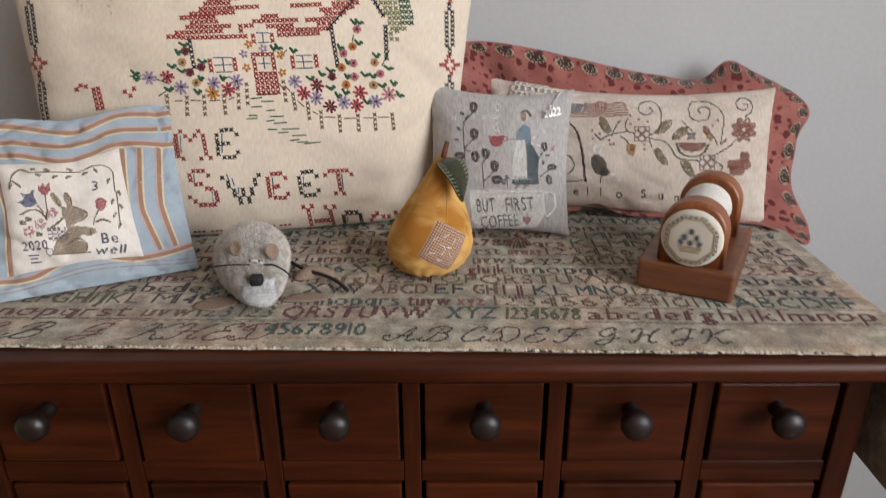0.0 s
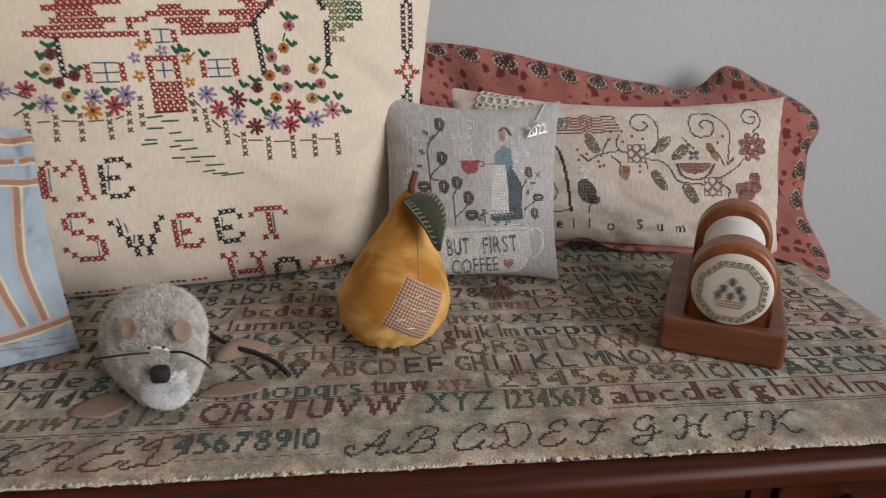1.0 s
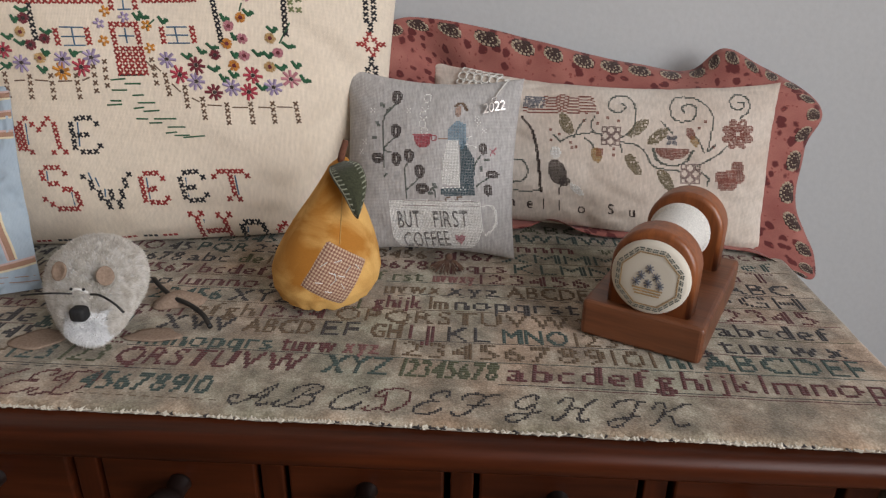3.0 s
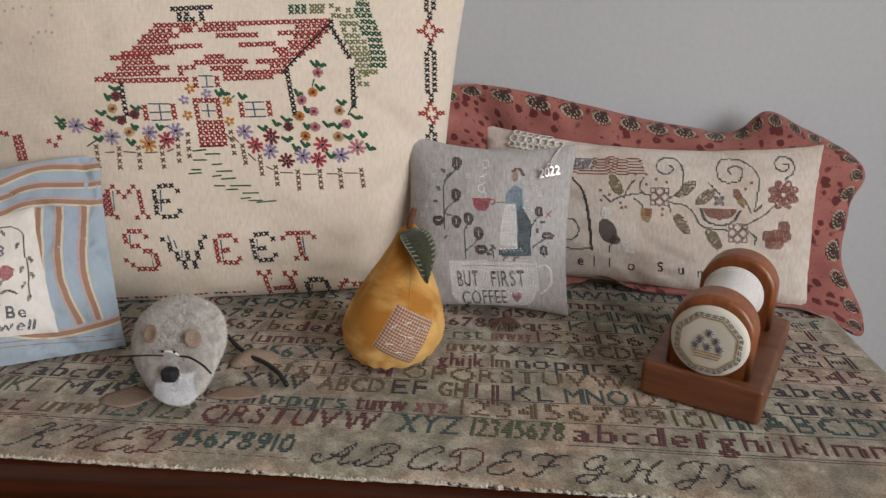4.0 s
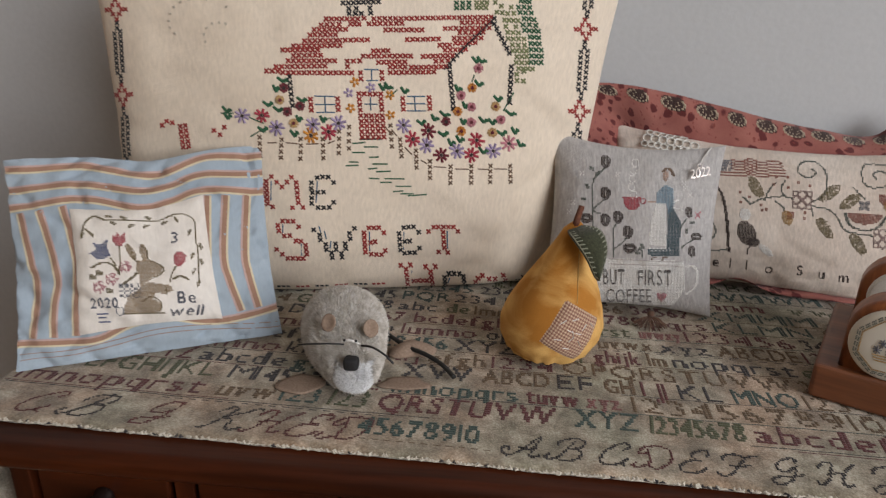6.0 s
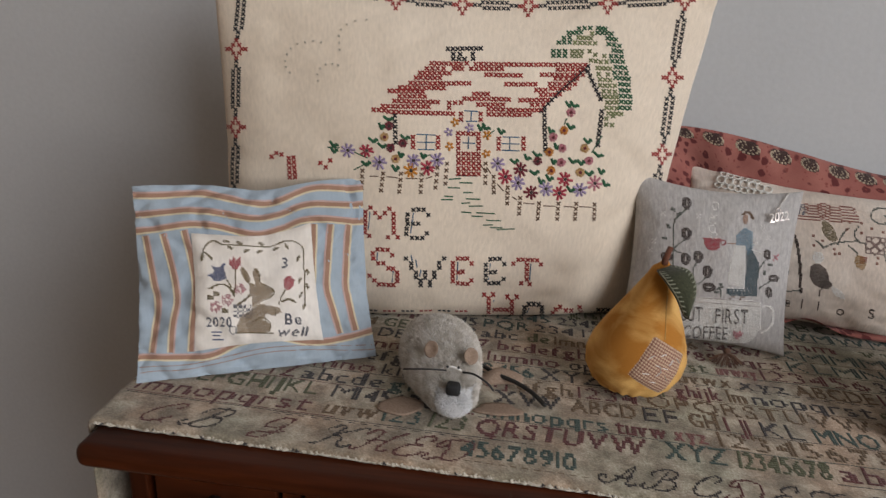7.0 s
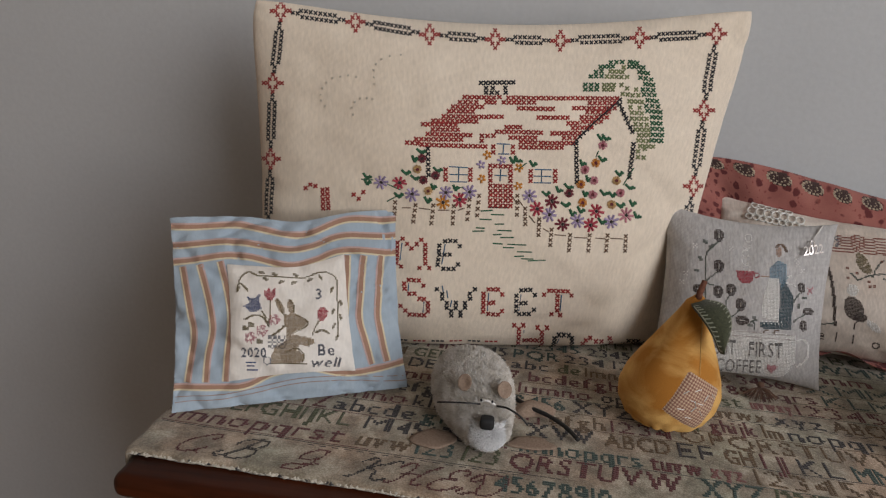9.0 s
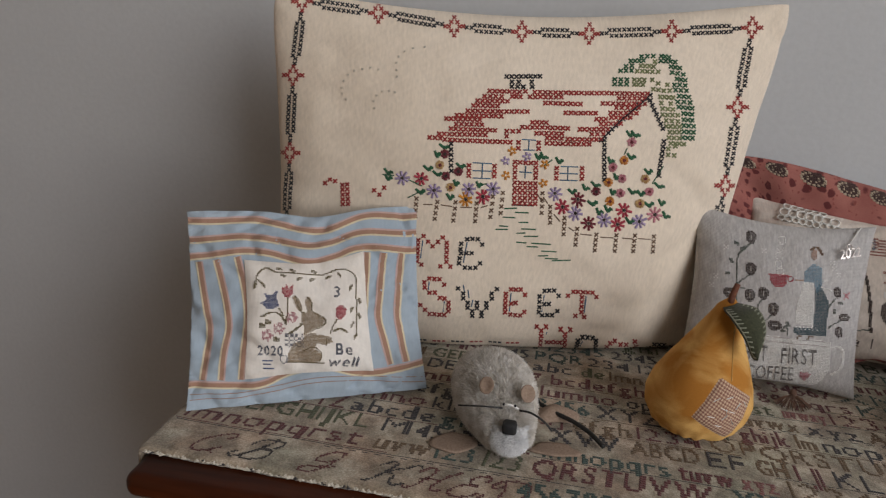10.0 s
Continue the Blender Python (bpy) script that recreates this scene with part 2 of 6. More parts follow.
# ---- the chest of small drawers ----
TOP = 0.795
CX0, CX1, CY0, CY1 = -0.412, 0.364, 0.042, 0.405
PITCH, DX0, DW, DH = 0.1252, -0.3932, 0.1070, 0.084
ROWS_N, RPITCH, DTOP = 6, 0.108, 0.7555
chest = thing("apothecary_chest", (0, 0, 0), "dark red-brown mahogany chest of many small drawers", "chest of drawers")
bm = box_bm(-0.430, 0.385, 0.003, CY1 + 0.01, TOP - 0.0205, TOP, 0.0085, 5)
part("top_board", bm, M_CHEST, chest, "polished top board with a rounded front edge", True)
box("apron", CX0 + 0.0165, CX1 - 0.0220, CY0 + 0.001, CY0 + 0.016, DTOP + 0.0008, TOP - 0.021, M_CHEST, chest)
for x0, x1 in ((CX0, CX0 + 0.016), (CX1 - 0.0215, CX1)):
    box("corner_post", x0, x1, CY0 - 0.003, CY0 + 0.02, 0.0, TOP - 0.021, M_CHEST_V, chest, 0.0015)
    box("side_panel", x0 + 0.001, x1 - 0.001, CY0 + 0.0205, CY1, 0.03, TOP - 0.021, M_CHEST_V, chest)
box("back_panel", CX0 + 0.02, CX1 - 0.02, CY1 - 0.012, CY1 - 0.001, 0.04, TOP - 0.022, M_CHEST, chest)
for k in range(1, 6):
    x = DX0 + k * PITCH - (PITCH - DW) / 2
    box("divider", x - 0.0076, x + 0.0076, CY0 - 0.001, CY0 + 0.02, 0.10, DTOP, M_CHEST_V, chest, 0.001)
for r in range(ROWS_N):
    z1 = DTOP - r * RPITCH
    for k in range(6):
        x0 = DX0 + k * PITCH
        if r < ROWS_N - 1:
            box("rail", x0 - 0.0012, x0 + DW + 0.0012, CY0 - 0.0005, CY0 + 0.018, z1 - RPITCH + 0.0008, z1 - DH - 0.0012, M_CHEST, chest, 0.001)
        out = 0.0012 * random.uniform(-1, 1)
        d = box("drawer", x0 + 0.0022, x0 + DW - random.uniform(0.0012, 0.0030), CY0 - 0.0025 + out, 0.34, z1 - DH, z1 - 0.0022, M_CHEST, chest, 0.0018)
        knob = lathe([(0.0078, 0), (0.0070, 0.003), (0.0064, 0.012), (0.0085, 0.016), (0.0120, 0.0195), (0.0134, 0.0250), (0.0122, 0.0305), (0.0075, 0.0338), (0.002, 0.0350)], 24,
                     m=pose(x0 + DW / 2, CY0 - 0.001, 0.7285 - r * RPITCH + random.uniform(-0.001, 0.001), 90, 0, 0))
        part("knob", knob, M_KNOB, d, "dark turned wooden knob", True)
box("plinth", CX0 + 0.017, CX1 - 0.0225, CY0, 0.3, 0.0, 0.098, M_CHEST, chest)
box("inner_backing", CX0 + 0.017, CX1 - 0.017, 0.35, 0.355, 0.10, TOP - 0.03, M_CHEST, chest)

# ---- pillows ----
def hump(s, p=0.55):
    return max(0.0, 1 - s * s) ** p


class Pillow:
    """A stuffed cushion between four corners (tl, tr, br, bl), with edges drawn in and a soft bulge either way."""

    def __init__(self, tl, tr, br, bl, thick, pinch=(0.06, 0.06, 0.0), back=None, power=0.55, wrinkle=0.002, seed=0, flare=0.0, dip=0.0, low=None, crease=0.0, corner=0.0):
        self.c = [np.array(p, dtype=float) for p in (tl, tr, br, bl)]
        a, b = self.c[1] + self.c[2] - self.c[0] - self.c[3], self.c[0] + self.c[1] - self.c[2] - self.c[3]
        self.w, self.h = np.linalg.norm(a) / 2, np.linalg.norm(b) / 2
        n = np.cross(a, b)
        self.n = n / np.linalg.norm(n)
        self.thick, self.back, self.pinch, self.power, self.wrinkle, self.seed = thick, thick if back is None else back, pinch, power, wrinkle, seed
        self.flare, self.dip, self.low, self.crease = flare, dip, low or power, crease
        self.corner = corner

    def base(self, s, t):
        u, v = (s + 1) / 2, (t + 1) / 2
        tl, tr, br, bl = self.c
        return (1 - u) * (1 - v) * bl + u * (1 - v) * br + u * v * tr + (1 - u) * v * tl

    def at(self, s, t, side=1, lift=0.0):
        """The place of (s, t), each from -1 to 1, on the front (side 1) or the back (-1)."""
        ps, top, bottom = self.pinch
        down = self.dip * math.exp(-((s - 0.1) / 0.35) ** 2) * (t + 1) / 2
        eased = 1 - self.corner * (s * t) ** 8
        q = self.base(eased * s * (1 - ps * (1 - t * t)), eased * t * (1 - (top if t > 0 else bottom) * (1 - s * s)) - down)
        d = hump(s, self.power) * hump(t, self.power if t > 0 else self.low)
        k = noise.noise(Vector((s * 2.3 + self.seed, t * 2.3, side * 3.1))) + 0.7 * max(abs(s), abs(t)) ** 4 * noise.noise(Vector((s * 9 + self.seed, t * 9, 2.7))) + 0.5 * noise.noise(Vector((s * 6 + self.seed, t * 6, side * 5.3)))
        edge = 1 - min(1.0, max(abs(s), abs(t))) ** 6
        fold = abs(noise.noise(Vector((s * 2.6 + t * 1.2 + self.seed, t * 1.9, side * 1.7)))) + 0.5 * abs(noise.noise(Vector((s * 4.1 - t * 3.0 + self.seed, t * 4.4, side))))
        out = -self.crease * max(0.0, 1 - 3.2 * fold) * (0.3 + max(abs(s), abs(t))) + side * ((self.thick if side > 0 else self.back) * d) + self.wrinkle * k * (0.25 + 0.75 * edge) + self.flare * max(0.0, -t - 0.55) + lift
        return q + self.n * out

    def cover(self, name, material, parent, label="", side=1, n=64):
        """One face of the cover as a grid with cloth-sized uv."""
        vs, uv = [], []
        for j in range(n + 1):
            for i in range(n + 1):
                s, t = math.sin((i / n - 0.5) * math.pi), math.sin((j / n - 0.5) * math.pi)
                p = self.at(s, t, side)
                if side < 0:
                    # the back stays behind the front along the seams
                    front = self.at(s, t, 1)
                    p = p - self.n * max(0.0, float((p - front) @ self.n) + 0.0012)
                vs.append(p)
                uv.append((s * self.w / 2, t * self.h / 2))
        f = []
        for j in range(n):
            for i in range(n):
                a = j * (n + 1) + i
                q = (a, a + 1, a + n + 2, a + n + 1)
                f.append(q if side > 0 else q[::-1])
        return obj(name, vs, f, material, parent, label, True, uv)


BIG = Pillow((-0.414, 0.246, 1.140), (0.050, 0.338, 1.147), (0.013, 0.335, 0.800), (-0.420, 0.246, 0.800), 0.058, (0.038, 0.13, 0.0), 0.05, wrinkle=0.004, seed=1, low=0.3, crease=0.0022, corner=0.035)
big = thing("cushion", (0, 0, 0), "large cream linen cushion embroidered with a red-roofed cottage", "cushion")
BIG.cover("front_cover", M_LINEN, big, n=120)
BIG.cover("back_cover", M_LINEN, big, side=-1, n=24)

GREY = Pillow((-0.0134, 0.309, 0.959), (0.143, 0.3046, 0.953), (0.140, 0.256, 0.801), (-0.018, 0.258, 0.803), 0.031, (0.07, 0.12, 0.09), 0.026, wrinkle=0.0022, seed=2)
grey = thing("small_cushion", (0, 0, 0), "small grey cross-stitched cushion about coffee, leaning upright", "cushion")
GREY.cover("front_cover", M_GREY, grey, n=90)
GREY.cover("back_cover", M_GREY_BACK, grey, "dark brown back cover", side=-1, n=24)

STRIPE = Pillow((-0.449, 0.146, 0.953), (-0.268, 0.226, 0.954), (-0.242, 0.171, 0.802), (-0.424, 0.083, 0.802), 0.022, (0.035, 0.0, 0.0), 0.016, 0.9, 0.0055, 3, 0.010, 0.09, crease=0.005)
stripe = thing("small_cushion", (0, 0, 0), "small blue striped cushion with a stitched rabbit panel", "cushion")
STRIPE.cover("front_cover", M_BLUE, stripe, n=100)
STRIPE.cover("back_cover", M_BLUE, stripe, side=-1, n=32)

LONG = Pillow((0.058, 0.411, 0.950), (0.3835, 0.352, 0.946), (0.366, 0.285, 0.804), (0.060, 0.347, 0.809), 0.03, (0.015, 0.20, 0.05), 0.02, wrinkle=0.003, seed=4, crease=0.0025)
longp = thing("long_cushion", (0, 0, 0), "long cream stitched cushion with a ruffled dusty red border", "cushion")
LONG.cover("front_panel", M_CREAM, longp, "aged cream cloth panel with stitched vines", n=110)
LONG.cover("back_cover", M_RED, longp, side=-1, n=24)

# ---- stitching ----
class Chart:
    """A stitching chart laid on a cushion: chart units to the cushion's own (s, t) by a smooth polynomial."""

    def __init__(self, pillow, cx, cy, cs, ct):
        self.pillow, self.cx, self.cy, self.cs, self.ct = pillow, cx, cy, cs, ct

    def at(self, x, y, lift):
        x, y = (x - self.cx) / 100, (y - self.cy) / 100
        b = [x ** i * y ** j for i in range(6) for j in range(6 - i)]
        s, t = sum(p * q for p, q in zip(b, self.cs)), sum(p * q for p, q in zip(b, self.ct))
        return self.pillow.at(max(-0.999, min(0.999, s)), max(-0.999, min(0.999, t)), 1, lift)


BIG_CHART = Chart(BIG, 843, 340,
    [-0.0367, 0.02658, 0.00167, -0.00061, 0.00025, 8e-05, 0.23749, 0.00659, -0.00021, 7e-05, 0.00018, 0.00087, 0.00011, 1e-05, -2e-05, 2e-05, 0.00035, -4e-05, 9e-05, 6e-05, 8e-05],
    [0.05788, -0.33935, 0.00362, 0.00285, -0.00149, -0.00059, 0.00663, -0.00075, 8e-05, -1e-05, 4e-05, -0.00141, 0.00123, -0.00042, -2e-05, 0.0, -0.00013, -6e-05, -0.00027, -0.00012, -0.0])
GREY_CHART = Chart(GREY, 1112, 333,
    [0.00322, 0.0652, 0.01626, -0.00157, 0.00446, 0.00083, 0.63703, 0.00158, -0.01021, -0.00362, 0.0011, 0.0074, 0.00232, -0.01149, -0.00213, 0.00721, 0.0043, -0.00468, 0.00724, 0.00298, 0.00385],
    [-0.04046, -0.65267, 0.00174, -0.00817, -0.00191, -0.00315, 0.05002, 0.0008, 0.00612, 0.00177, 0.00228, -0.00067, 0.02189, -0.00167, 0.00533, -0.00113, -0.00036, -0.00237, 0.00015, -0.00284, -4e-05])
STRIPE_CHART = Chart(STRIPE, 504, 551,
    [-0.0234, -0.02362, 0.00293, 0.00015, 0.00043, -6e-05, 0.49085, -0.00643, -0.00088, -0.00027, 0.00017, 0.01307, 0.0003, -0.00178, 0.00011, 0.00566, -0.0003, -0.00182, -1e-05, -0.00039, -0.00013],
    [0.02597, -0.6103, 0.00713, -0.00882, 5e-05, 0.00059, -0.02539, -0.01438, -0.00329, 6e-05, -0.0, -0.03184, 0.01238, -0.00055, 0.00199, -0.01363, -0.00013, 0.00093, 0.00595, -0.00342, 0.00227])
LONG_CHART = Chart(LONG, 1125, 247,
    [0.05244, 0.01567, 0.01289, -0.00695, 0.00357, 0.00024, 0.39388, 0.00538, 0.00628, -0.00214, 0.00117, -0.00452, -0.0003, -0.00258, 0.00043, 0.00082, 0.00105, -0.0018, 0.00032, 0.0002, 0.00025],
    [0.06873, -0.96975, 0.16431, -0.06979, 0.01955, -0.00849, 0.05112, 0.00945, 0.00049, -0.00068, 0.00145, -0.00149, 0.02593, -0.02832, 0.01084, -2e-05, 0.00112, -0.00059, 0.00156, -0.00116, -4e-05])


class Stitches:
    """Collects raised stitches on a chart and links them as one part."""

    def __init__(self, chart):
        self.chart, self.v, self.f = chart, [], []

    def bar(self, x0, y0, x1, y1, w, lift=0.0002, high=0.0006):
        d = math.hypot(x1 - x0, y1 - y0) or 1.0
        px, py = -(y1 - y0) / d * w / 2, (x1 - x0) / d * w / 2
        k, at = len(self.v), self.chart.at
        ex, ey = (x1 - x0) * 0.08, (y1 - y0) * 0.08
        self.v += [at(x0 + px, y0 + py, lift), at(x0 - px, y0 - py, lift), at(x1 - px, y1 - py, lift), at(x1 + px, y1 + py, lift),
                   at(x0 + ex, y0 + ey, lift + high), at(x1 - ex, y1 - ey, lift + high)]
        self.f += [(k, k + 4, k + 5, k + 3), (k + 1, k + 2, k + 5, k + 4), (k, k + 1, k + 4), (k + 2, k + 3, k + 5)]
        return self

    def cross(self, x, y, r, w):
        j = [random.uniform(-0.12, 0.12) * r for _ in range(8)]
        self.bar(x - r + j[0], y - r + j[1], x + r + j[2], y + r + j[3], w)
        return self.bar(x - r + j[4], y + r + j[5], x + r + j[6], y - r + j[7], w, 0.0006)

    def runs(self, text, pitch=8.6, r=3.6, w=2.9):
        """Crosses at points 'x,y' and along runs 'x,y>x,y'."""
        for token in text.split():
            ends = [tuple(float(q) for q in p.split(",")) for p in token.split(">")]
            (x0, y0), (x1, y1) = ends[0], ends[-1]
            n = max(1, round(math.hypot(x1 - x0, y1 - y0) / pitch))
            for i in range(n + 1 if len(ends) > 1 else 1):
                self.cross(x0 + (x1 - x0) * i / n, y0 + (y1 - y0) * i / n, r, w)
        return self

    def lines(self, text, w=2.0, step=0):
        """Straight stitches 'x,y>x,y>x,y', cut into steps."""
        for token in text.split():
            p = [tuple(float(q) for q in a.split(",")) for a in token.split(">")]
            for (x0, y0), (x1, y1) in zip(p, p[1:]):
                n = max(1, round(math.hypot(x1 - x0, y1 - y0) / step)) if step else 1
                for i in range(n):
                    a, b = i / n, (i + 0.97) / n
                    self.bar(x0 + (x1 - x0) * a, y0 + (y1 - y0) * a, x0 + (x1 - x0) * b, y0 + (y1 - y0) * b, w)
        return self

    def cell(self, x, y, r, high=0.0005):
        k, at = len(self.v), self.chart.at
        self.v += [at(x - r, y - r, 0.0002), at(x - r, y + r, 0.0002), at(x + r, y + r, 0.0002), at(x + r, y - r, 0.0002), at(x, y, 0.0002 + high)]
        self.f += [(k, k + 1, k + 4), (k + 1, k + 2, k + 4), (k + 2, k + 3, k + 4), (k + 3, k, k + 4)]
        return self

    def fill(self, inside, x0, x1, y0, y1, pitch, gap=0.84, keep=1.0):
        """Small cross stitches over the cells for which inside(x, y) is true."""
        for j in range(int((y1 - y0) / pitch) + 1):
            for i in range(int((x1 - x0) / pitch) + 1):
                x, y = x0 + i * pitch, y0 + j * pitch
                if inside(x, y) and (keep >= 1 or random.random() < keep):
                    self.cell(x, y, pitch / 2 * gap)
        return self

    def poly(self, text, pitch, **more):
        p = [tuple(float(q) for q in a.split(",")) for a in text.split()]

        def inside(x, y):
            c = False
            for (ax, ay), (bx, by) in zip(p, p[1:] + p[:1]):
                if (ay > y) != (by > y) and x < (bx - ax) * (y - ay) / (by - ay) + ax:
                    c = not c
            return c
        return self.fill(inside, min(q[0] for q in p), max(q[0] for q in p), min(q[1] for q in p), max(q[1] for q in p), pitch, **more)

    def oval(self, x, y, rx, ry, pitch, turn=0.0, hole=0.0, **more):
        c, s = math.cos(radians(turn)), math.sin(radians(turn))
        r = max(rx, ry)

        def inside(px, py):
            a, b = (px - x) * c + (py - y) * s, -(px - x) * s + (py - y) * c
            return hole <= (a / rx) ** 2 + (b / ry) ** 2 <= 1
        return self.fill(inside, x - r, x + r, y - r, y + r, pitch, **more)

    def petals(self, x, y, r, n, w, turn=0.0, inner=0.25):
        for i in range(n):
            a = 2 * math.pi * i / n + turn + random.uniform(-0.12, 0.12)
            q = r * random.uniform(0.88, 1.08)
            self.bar(x + inner * r * math.cos(a), y + inner * r * math.sin(a), x + q * math.cos(a), y + q * math.sin(a), w, 0.0003, 0.001)
        return self

    def stroke(self, text, pitch, wide=1):
        """Small stitches along a smooth line through the points."""
        p = spline([tuple(float(q) for q in a.split(",")) for a in text.split()], 14)
        done = set()
        for a, b in zip(p, p[1:]):
            n = max(1, int(np.linalg.norm(b - a) / pitch * 2))
            for k in range(n):
                q = a + (b - a) * k / n
                c = (round(q[0] / pitch), round(q[1] / pitch))
                for d in range(wide):
                    e = (c[0] + d, c[1])
                    if e not in done:
                        done.add(e)
                        self.cell(e[0] * pitch, e[1] * pitch, pitch * 0.46)
        return self

    def text(self, s, x, y, height, pitch, slant=0.0, space=1.0, width=0.0, dot=0.47):
        """Stitched writing with its left end on the baseline at (x, y)."""
        n = max(5, round(height / pitch))
        total = sum(glyph(c, n)[1] for c in s)
        k = width / (total * pitch) if width else space
        for c in s:
            cells, adv = glyph(c, n)
            for i, j in cells:
                self.cell(x + (i * pitch) * k + slant * j * pitch, y - j * pitch, pitch * dot)
            x += adv * pitch * k
        return self

    def emit(self, name, material, parent, label=""):
        ob = obj(name, self.v, self.f, material, parent, label)
        return ob


GLYPHS = {}


def load_glyphs():
    obs = {}
    for c in "ABCDEFGHIJKLMNOPQRSTUVWXYZabcdefghijklmnopqrstuvwxyz0123456789":
        cu = bpy.data.curves.new("glyph", "FONT")
        cu.body, cu.size, cu.resolution_u = c, 1.0, 3
        obs[c] = new("glyph", cu)
    deps = bpy.context.evaluated_depsgraph_get()
    for c, ob in obs.items():
        me = ob.evaluated_get(deps).to_mesh()
        me.calc_loop_triangles()
        co = [v.co.copy() for v in me.vertices]
        GLYPHS[c] = [[(co[i].x, co[i].y) for i in t.vertices] for t in me.loop_triangles]
    for ob in obs.values():
        cu = ob.data
        bpy.data.objects.remove(ob)
        bpy.data.curves.remove(cu)


def in_tri(t, x, y):
    (ax, ay), (bx, by), (cx, cy) = t
    d1, d2, d3 = (x - bx) * (ay - by) - (ax - bx) * (y - by), (x - cx) * (by - cy) - (bx - cx) * (y - cy), (x - ax) * (cy - ay) - (cx - ax) * (y - ay)
    return not ((d1 < 0 or d2 < 0 or d3 < 0) and (d1 > 0 or d2 > 0 or d3 > 0))


CELLS = {}


def glyph(c, n):
    """The cells of a letter whose capital height is n cells, and its advance in cells."""
    if c == " ":
        return [], n * 0.5
    if (c, n) not in CELLS:
        tris = GLYPHS[c]
        step = 0.70 / n
        x0, x1 = min(p[0] for t in tris for p in t), max(p[0] for t in tris for p in t)
        y0, y1 = min(p[1] for t in tris for p in t), max(p[1] for t in tris for p in t)
        cells = []
        for j in range(int(math.floor(y0 / step)), int(y1 / step) + 1):
            for i in range(int((x1 - x0) / step) + 1):
                hits = sum(any(in_tri(t, x0 + (i + a) * step, (j + b) * step) for t in tris) for a in (0.25, 0.75) for b in (0.25, 0.75))
                if hits >= 2:
                    cells.append((i, j))
        CELLS[c, n] = cells, (x1 - x0) / step + max(1.5, 0.2 * n)
    return CELLS[c, n]


load_glyphs()

T_RED, T_BLACK = thread("red_thread", (0.40, 0.042, 0.036)), thread("black_thread", (0.022, 0.022, 0.026))
T_BLUE, T_GREEN = thread("blue_thread", (0.07, 0.16, 0.27)), thread("dark_green_thread", (0.03, 0.13, 0.06))
T_OLIVE, T_LILAC = thread("olive_thread", (0.24, 0.27, 0.12)), thread("lilac_thread", (0.42, 0.33, 0.50))
T_ORANGE, T_PINK = thread("orange_thread", (0.68, 0.28, 0.04)), thread("pink_thread", (0.62, 0.26, 0.30))
T_CRIMSON, T_TAN = thread("crimson_thread", (0.50, 0.06, 0.09)), thread("tan_thread", (0.62, 0.40, 0.17))
T_WINE, T_BROWN = thread("wine_thread", (0.22, 0.03, 0.045)), thread("brown_thread", (0.20, 0.12, 0.075))
T_FAINT, T_DARKBROWN = thread("faint_grey_thread", (0.55, 0.52, 0.46)), thread("dark_brown_thread", (0.055, 0.035, 0.03))
T_WHITE, T_TEAL = thread("white_thread", (0.90, 0.885, 0.85), 0.08), thread("deep_teal_thread", (0.035, 0.085, 0.11))
T_SKY, T_MOSS = thread("slate_blue_thread", (0.27, 0.39, 0.48)), thread("grey_green_thread", (0.13, 0.15, 0.13))
T_SKIN, T_RUSSET = thread("flesh_thread", (0.50, 0.32, 0.24)), thread("russet_thread", (0.34, 0.12, 0.09))
T_MAUVE, T_RABBIT = thread("mauve_thread", (0.34, 0.24, 0.22)), thread("rabbit_brown_thread", (0.40, 0.295, 0.185))
T_KHAKI, T_NAVY = thread("khaki_thread", (0.21, 0.165, 0.08)), thread("navy_thread", (0.10, 0.13, 0.27))
T_SLATE, T_OCHRE = thread("slate_thread", (0.16, 0.17, 0.21)), thread("ochre_thread", (0.48, 0.30, 0.12))


# cottage on the large cushion
def on_big(name, material, text, label="", **more):
    Stitches(BIG_CHART).runs(text, **more).emit(name, material, big, label)


on_big("embroidered_roof", T_RED,
       "812,182>862,183 872,182 888,183>1078,184 804,191>832,191 850,191>864,191 880,191>932,191 1030,192>1074,192 "
       "792,199>842,199 906,201>964,202 1002,201>1074,201 785,207>826,207 1026,208>1064,208 776,216>826,216 832,216>876,216 940,217>990,217 "
       "1016,217>1060,217 758,224>832,224 1018,225>1050,225 740,230>796,231 992,227>1008,227 757,239>800,239 885,234>908,234 1000,235>1034,235 "
       "748,247>822,248 868,242>944,243 964,244>1012,244 728,256>806,256 842,249>862,249 892,252>934,252 984,252>1004,252 "
       "712,262>730,263 738,265>848,268 842,258 910,260>934,260 944,261>1000,261 910,269>980,269", "red cross-stitched roof")
on_big("embroidered_gable", T_BLACK, "1083,186>1000,262 1083,195>1104,242 1006,262>1008,330 1106,264>1100,322 748,272>749,318", "black cross-stitched gable edges")
on_big("embroidered_chimney", T_BLACK, "840,157>896,156 849,166>860,166 849,174>868,174 882,166 883,174")
on_big("embroidered_tree", T_GREEN, "1066,120>1086,119 1100,119>1113,121 1048,128>1070,127 1100,127>1124,129 1040,137>1050,136 1118,137>1132,139 1031,145>1050,144 "
       "1120,147>1138,150 1022,160>1042,160 1022,168>1042,168 1128,158>1142,160 1124,168>1142,169 1126,177>1144,178 1132,187>1148,189 1130,197>1150,198 "
       "1132,206>1154,208 1140,217>1154,218 1140,227>1154,228 1140,237>1156,238 1140,247>1156,248 1138,257>1154,258", "green cross-stitched tree")
